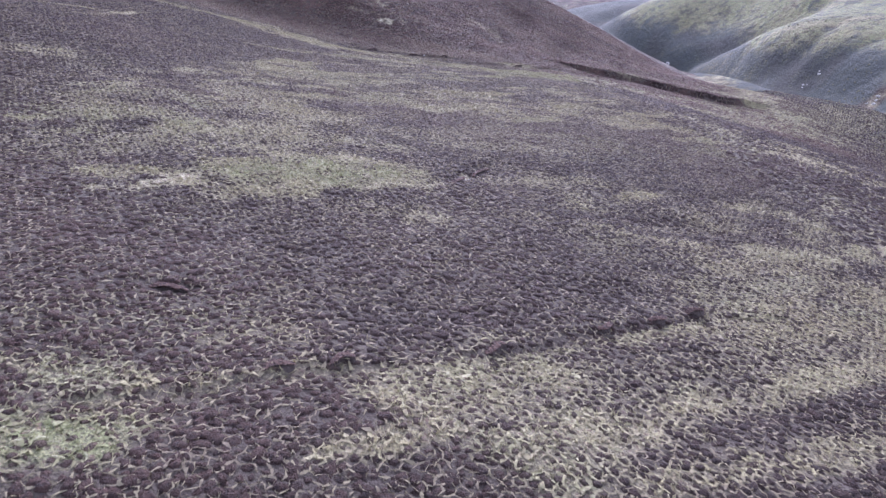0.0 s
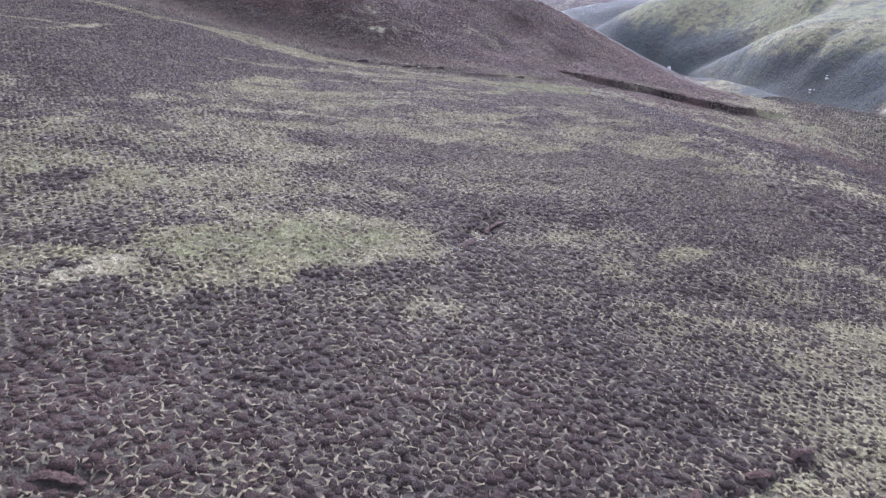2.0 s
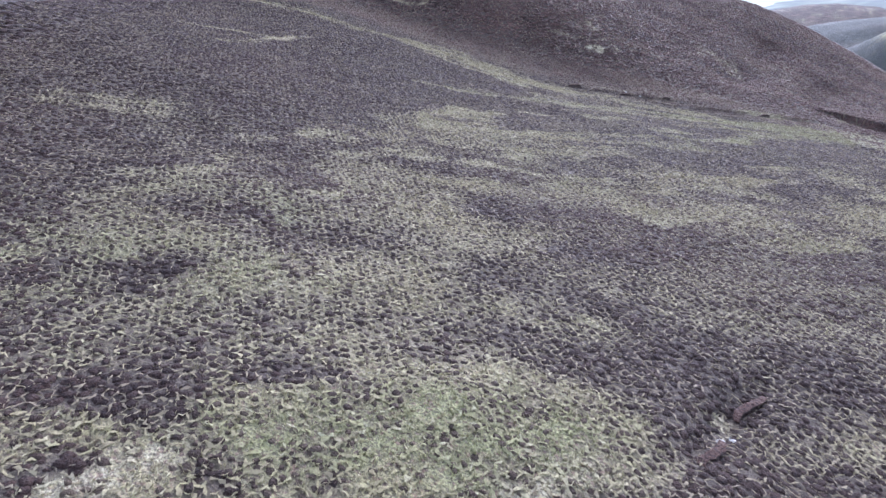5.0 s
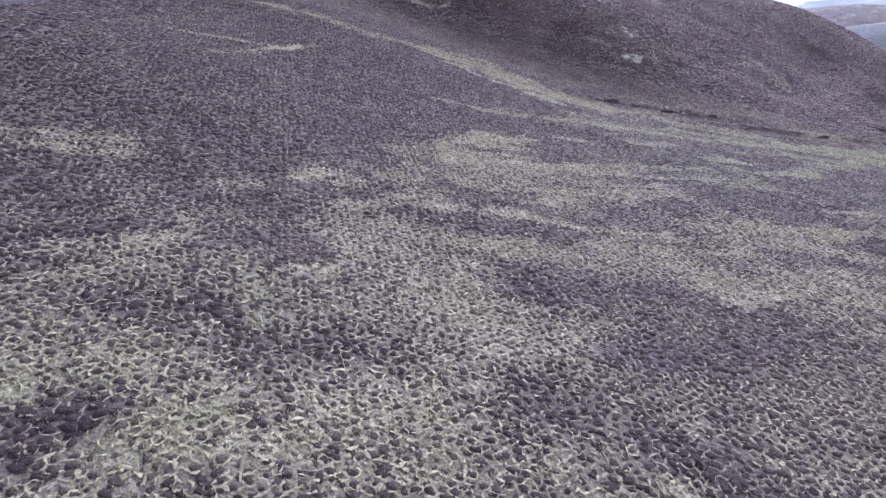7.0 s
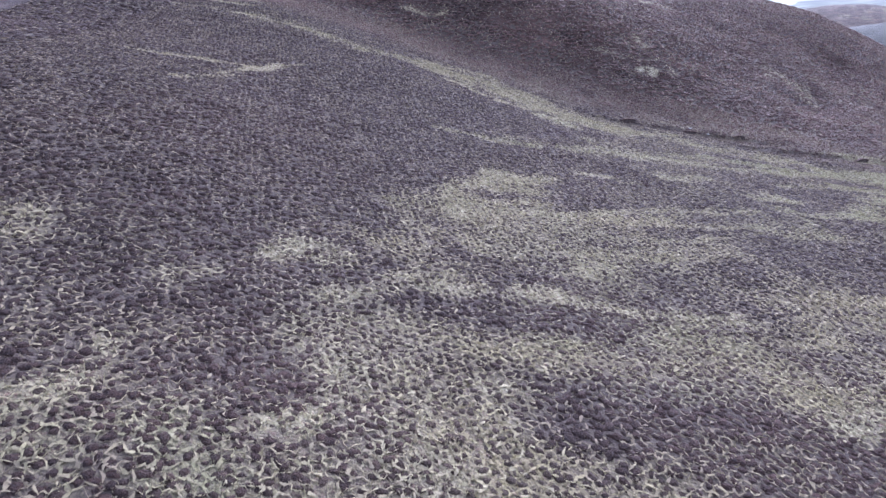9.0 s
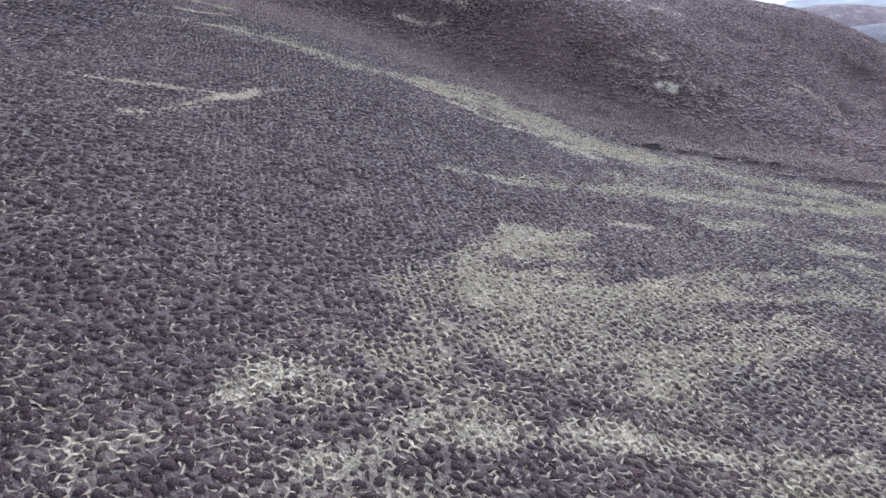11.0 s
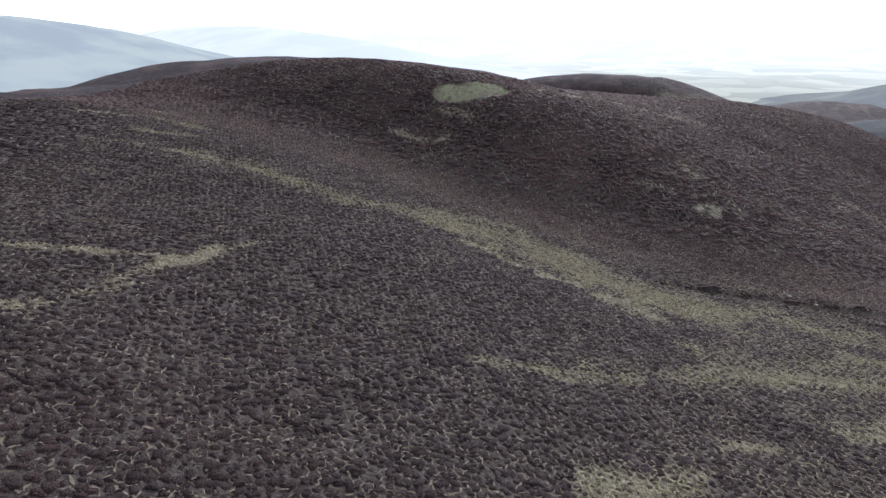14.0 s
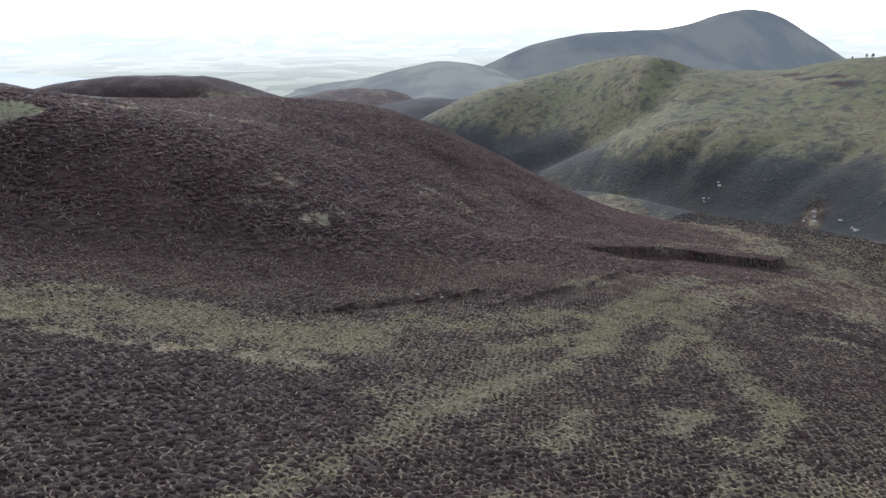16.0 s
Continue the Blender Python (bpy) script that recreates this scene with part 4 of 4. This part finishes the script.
def boulder(seed):
    r = random.Random(seed)
    bm = bmesh.new()
    bmesh.ops.create_icosphere(bm, subdivisions=2, radius=1)
    for v in bm.verts:
        lump = noise.noise(v.co * 1.3 + Vector((seed * 3.1, 0, 0))) * 0.45 + noise.noise(v.co * 3 + Vector((0, seed, 0))) * 0.15
        v.co *= 1 + lump
        v.co.z *= 0.62
        v.co.z = max(v.co.z, -0.3)
    return part("boulder", bm, STONE)


def lie(x, y, dz=0.0, turn=0.0, size=1.0):
    z = float(height(np.array([x], float), np.array([y], float))[0])
    return pose(x, y, z + dz, 0, 0, turn) @ Matrix.Scale(size, 4)


kinds = [boulder(k) for k in range(3)]
spots = []
pick = random.Random(5)
for line, count, size in [([(2.6, 93.6), (3.4, 95.2)], 4, 0.26)]:
    for _ in range(count):
        (ax, ay), (bx, by) = pick.choice(list(zip(line, line[1:])))
        t = pick.random()
        spots.append((ax + (bx - ax) * t + pick.gauss(0, 0.3), ay + (by - ay) * t + pick.gauss(0, 0.3), size * pick.uniform(0.6, 1.4)))
for k, (x, y, size) in enumerate(spots):
    m = lie(x, y, 0.05 * size, pick.uniform(0, 360))
    ob = kinds[k] if k < 3 else copy_thing(kinds[k % 3], m)
    ob.matrix_basis = m @ Matrix.Scale(size, 4)
    tagged(ob, "pale lichen-covered boulder lying among the heather", "boulder", "boulders on the moor")


# ---- eroded peat ----
def peat_material():
    n = Nodes("wet_peat", 0.7)
    n.bump(n.noise(8.0, 4), 0.08)
    return n.colour(n.mix(n.noise(3.0, 4), (0.028, 0.022, 0.019), (0.085, 0.064, 0.052)))


PEAT = peat_material()


def loft(profile, long, seed, taper):
    """A ragged bar of the given profile (across, up), thinner towards its ends."""
    r, bm, rows = random.Random(seed), bmesh.new(), []
    for i in range(15):
        t = i / 14
        full = taper + (1 - taper) * math.sin(math.pi * t) ** 0.6
        bend = 0.25 * math.sin(t * 5 + seed) + r.uniform(-0.08, 0.08)
        rows.append([bm.verts.new(((t - 0.5) * long, a * full + bend + r.uniform(-0.04, 0.04), b * full + r.uniform(-0.05, 0.05))) for a, b in profile])
    k = len(profile)
    for one, two in zip(rows, rows[1:]):
        for j in range(k):
            bm.faces.new((one[j], one[(j + 1) % k], two[(j + 1) % k], two[j]))
    bm.faces.new(rows[0][::-1]), bm.faces.new(rows[-1])
    bmesh.ops.recalc_face_normals(bm, faces=bm.faces[:])
    return bm


def peat_bank(long, tall, seed):
    bank = new("peat_bank")
    part("face", loft([(-0.35, -0.5), (-0.10, 0.0), (0.12, tall * 0.5), (-0.02, tall * 0.9), (0.4, tall * 0.85), (0.6, -0.5)], long, seed, 0.35), PEAT, bank, "dark wet peat face")
    part("turf_lip", loft([(-0.22, tall * 0.88), (-0.25, tall * 1.02), (0.1, tall * 1.12), (0.45, tall * 0.98), (0.6, tall * 0.6), (0.4, tall * 0.8)], long * 1.05, seed + 50, 0.5), HEATHER, bank, "overhanging heather turf")
    return tagged(bank, "low eroded bank of dark peat under a heather lip", "peat bank", "peat banks on the moor")


for k, (x, y, long, tall, turn) in enumerate([(-21.5, 48, 3.4, 0.75, 4), (24, 59, 2.0, 0.6, 35), (19.5, 56, 1.8, 0.5, 25), (14, 53, 1.8, 0.45, 28), (4, 46.5, 2.2, 0.4, 35), (-7, 41, 1.8, 0.35, 22), (-11, 39, 2.2, 0.3, 30), (5.2, 99.5, 4.5, 0.5, 62), (1.8, 91, 3.5, 0.4, 66), (-12, 255, 3.2, 0.6, 10), (-26, 251.5, 3.6, 0.6, 12), (26, 262, 4.0, 0.7, 35), (-1, 258, 2.6, 0.5, 15)]):
    peat_bank(long, tall, k).matrix_basis = lie(x, y, 0.05, turn)


# ---- across the valley ----
def shrub_stuff(x, y, low, high, name, label, material):
    m, sides = x.size, 7
    z = height(x, y)
    rad = rng.uniform(low, high, m)
    a = rng.uniform(0, 6.28, m)[:, None] + np.arange(sides) * 2 * math.pi / sides
    out = np.zeros((m, 2 * sides + 1, 3))
    r0, r1 = rad[:, None] * rng.uniform(0.7, 1.3, (m, sides)), rad[:, None] * rng.uniform(0.4, 0.9, (m, sides))
    out[:, :sides, 0], out[:, :sides, 1], out[:, :sides, 2] = r0 * np.cos(a), r0 * np.sin(a), -0.4
    out[:, sides:-1, 0], out[:, sides:-1, 1] = r1 * np.cos(a + 0.4), r1 * np.sin(a + 0.4)
    out[:, sides:-1, 2] = rad[:, None] * rng.uniform(0.4, 0.8, (m, sides))
    out[:, -1, 2] = rad * rng.uniform(0.6, 0.95, m)
    out += np.stack([x, y, z], 1)[:, None, :]
    i = np.arange(sides)
    j = (i + 1) % sides
    tri = np.concatenate([np.stack([i, j, i + sides], 1), np.stack([j, j + sides, i + sides], 1), np.stack([i + sides, j + sides, np.full(sides, 2 * sides)], 1)])
    faces = (tri[None] + (np.arange(m) * (2 * sides + 1))[:, None, None]).reshape(-1, 3)
    return tagged(new(name, mesh_from(name, out.reshape(-1, 3), faces, material, True)), label, "shrub", kind="stuff")


sx, sy = rng.uniform(205, 520, 4500), rng.uniform(340, 760, 4500)
across = swell(LANDFORMS["opposite"], sx, sy) > swell(LANDFORMS["moor"], sx, sy) + 2
grouped = clouds(sx, sy, 30, 4, 121) > 0.57
low = swell(LANDFORMS["opposite"], sx, sy) < 58
sx, sy = sx[across & grouped & low], sy[across & grouped & low]
shrub_stuff(sx, sy, 0.25, 0.8, "gorse", "dark gorse and bracken scattered over the green slope", leaf_material("gorse_leaf", (0.075, 0.075, 0.05), (0.15, 0.145, 0.085)))

BARK, LEAF = bark_material(), leaf_material("pine_leaf", (0.02, 0.03, 0.018), (0.05, 0.065, 0.03))


def tree(seed, tall):
    r = random.Random(seed)
    root = new("tree")
    bm = bmesh.new()
    bmesh.ops.create_cone(bm, segments=7, radius1=0.17, radius2=0.05, depth=tall * 0.8, matrix=Matrix.Translation((0, 0, tall * 0.4 - 0.2)))
    for k in range(6):
        turn, up = r.uniform(0, 360), tall * r.uniform(0.3, 0.7)
        m = pose(0, 0, up, 0, 0, turn) @ pose(0, 0, 0, 55) @ Matrix.Translation((0, 0, tall * 0.12))
        bmesh.ops.create_cone(bm, segments=5, radius1=0.06, radius2=0.02, depth=tall * 0.26, matrix=m)
    part("trunk", bm, BARK, root)
    bm = bmesh.new()
    for k in range(70):
        turn, out = r.uniform(0, 6.28), r.uniform(0, 1) ** 0.6
        up = r.uniform(0.3, 1.0)
        reach = tall * 0.33 * math.sin(math.pi * min(1, 0.25 + up * 0.72)) + 0.1
        m = Matrix.Translation((math.cos(turn) * out * reach, math.sin(turn) * out * reach, tall * up)) @ pose(0, 0, 0, r.uniform(0, 90), r.uniform(0, 90), 0)
        bmesh.ops.create_icosphere(bm, subdivisions=1, radius=tall * r.uniform(0.05, 0.10), matrix=m @ Matrix.Diagonal((1, 1.4, 0.6, 1)))
    for v in bm.verts:
        v.co += Vector((r.uniform(-1, 1), r.uniform(-1, 1), r.uniform(-1, 1))) * tall * 0.022
    part("crown", bm, LEAF, root)
    return tagged(root, "small dark windblown tree on the far ridge", "tree", "trees on the ridge")


for k, (x, y) in enumerate([(452, 560), (462, 556), (470, 557), (476, 549), (490, 548), (497, 541)]):
    tree(k, 2.0 + (k * 37 % 5) * 0.3).matrix_basis = lie(x, y, -0.1, k * 50)

white = boulder(9)
white.matrix_basis = lie(157, 510, 0.6) @ Matrix.Diagonal((1.3, 1.2, 3.0, 1))
tagged(white, "tall white boulder standing beside the valley track", "boulder")
for x, y, size in [(239, 458, 1.2), (240, 460, 0.8), (232, 462, 1.0), (231, 460, 0.7), (233, 459, 0.6), (243, 397, 1.3), (241, 395, 0.9), (239, 393, 1.1), (238, 398, 0.8), (243, 382, 1.0), (240, 371, 1.2), (241, 374, 0.7), (-12, 257, 0.35), (-8, 256, 0.3), (-25, 253, 0.3)]:
    ob = copy_thing(kinds[int(x * 7) % 3], lie(x, y, 0.1, x * 31))
    ob.matrix_basis = lie(x, y, 0.1, x * 31) @ Matrix.Scale(size, 4)
    tagged(ob, "grey-white boulder in the heather of the slope", "boulder", "boulders on the far slope")
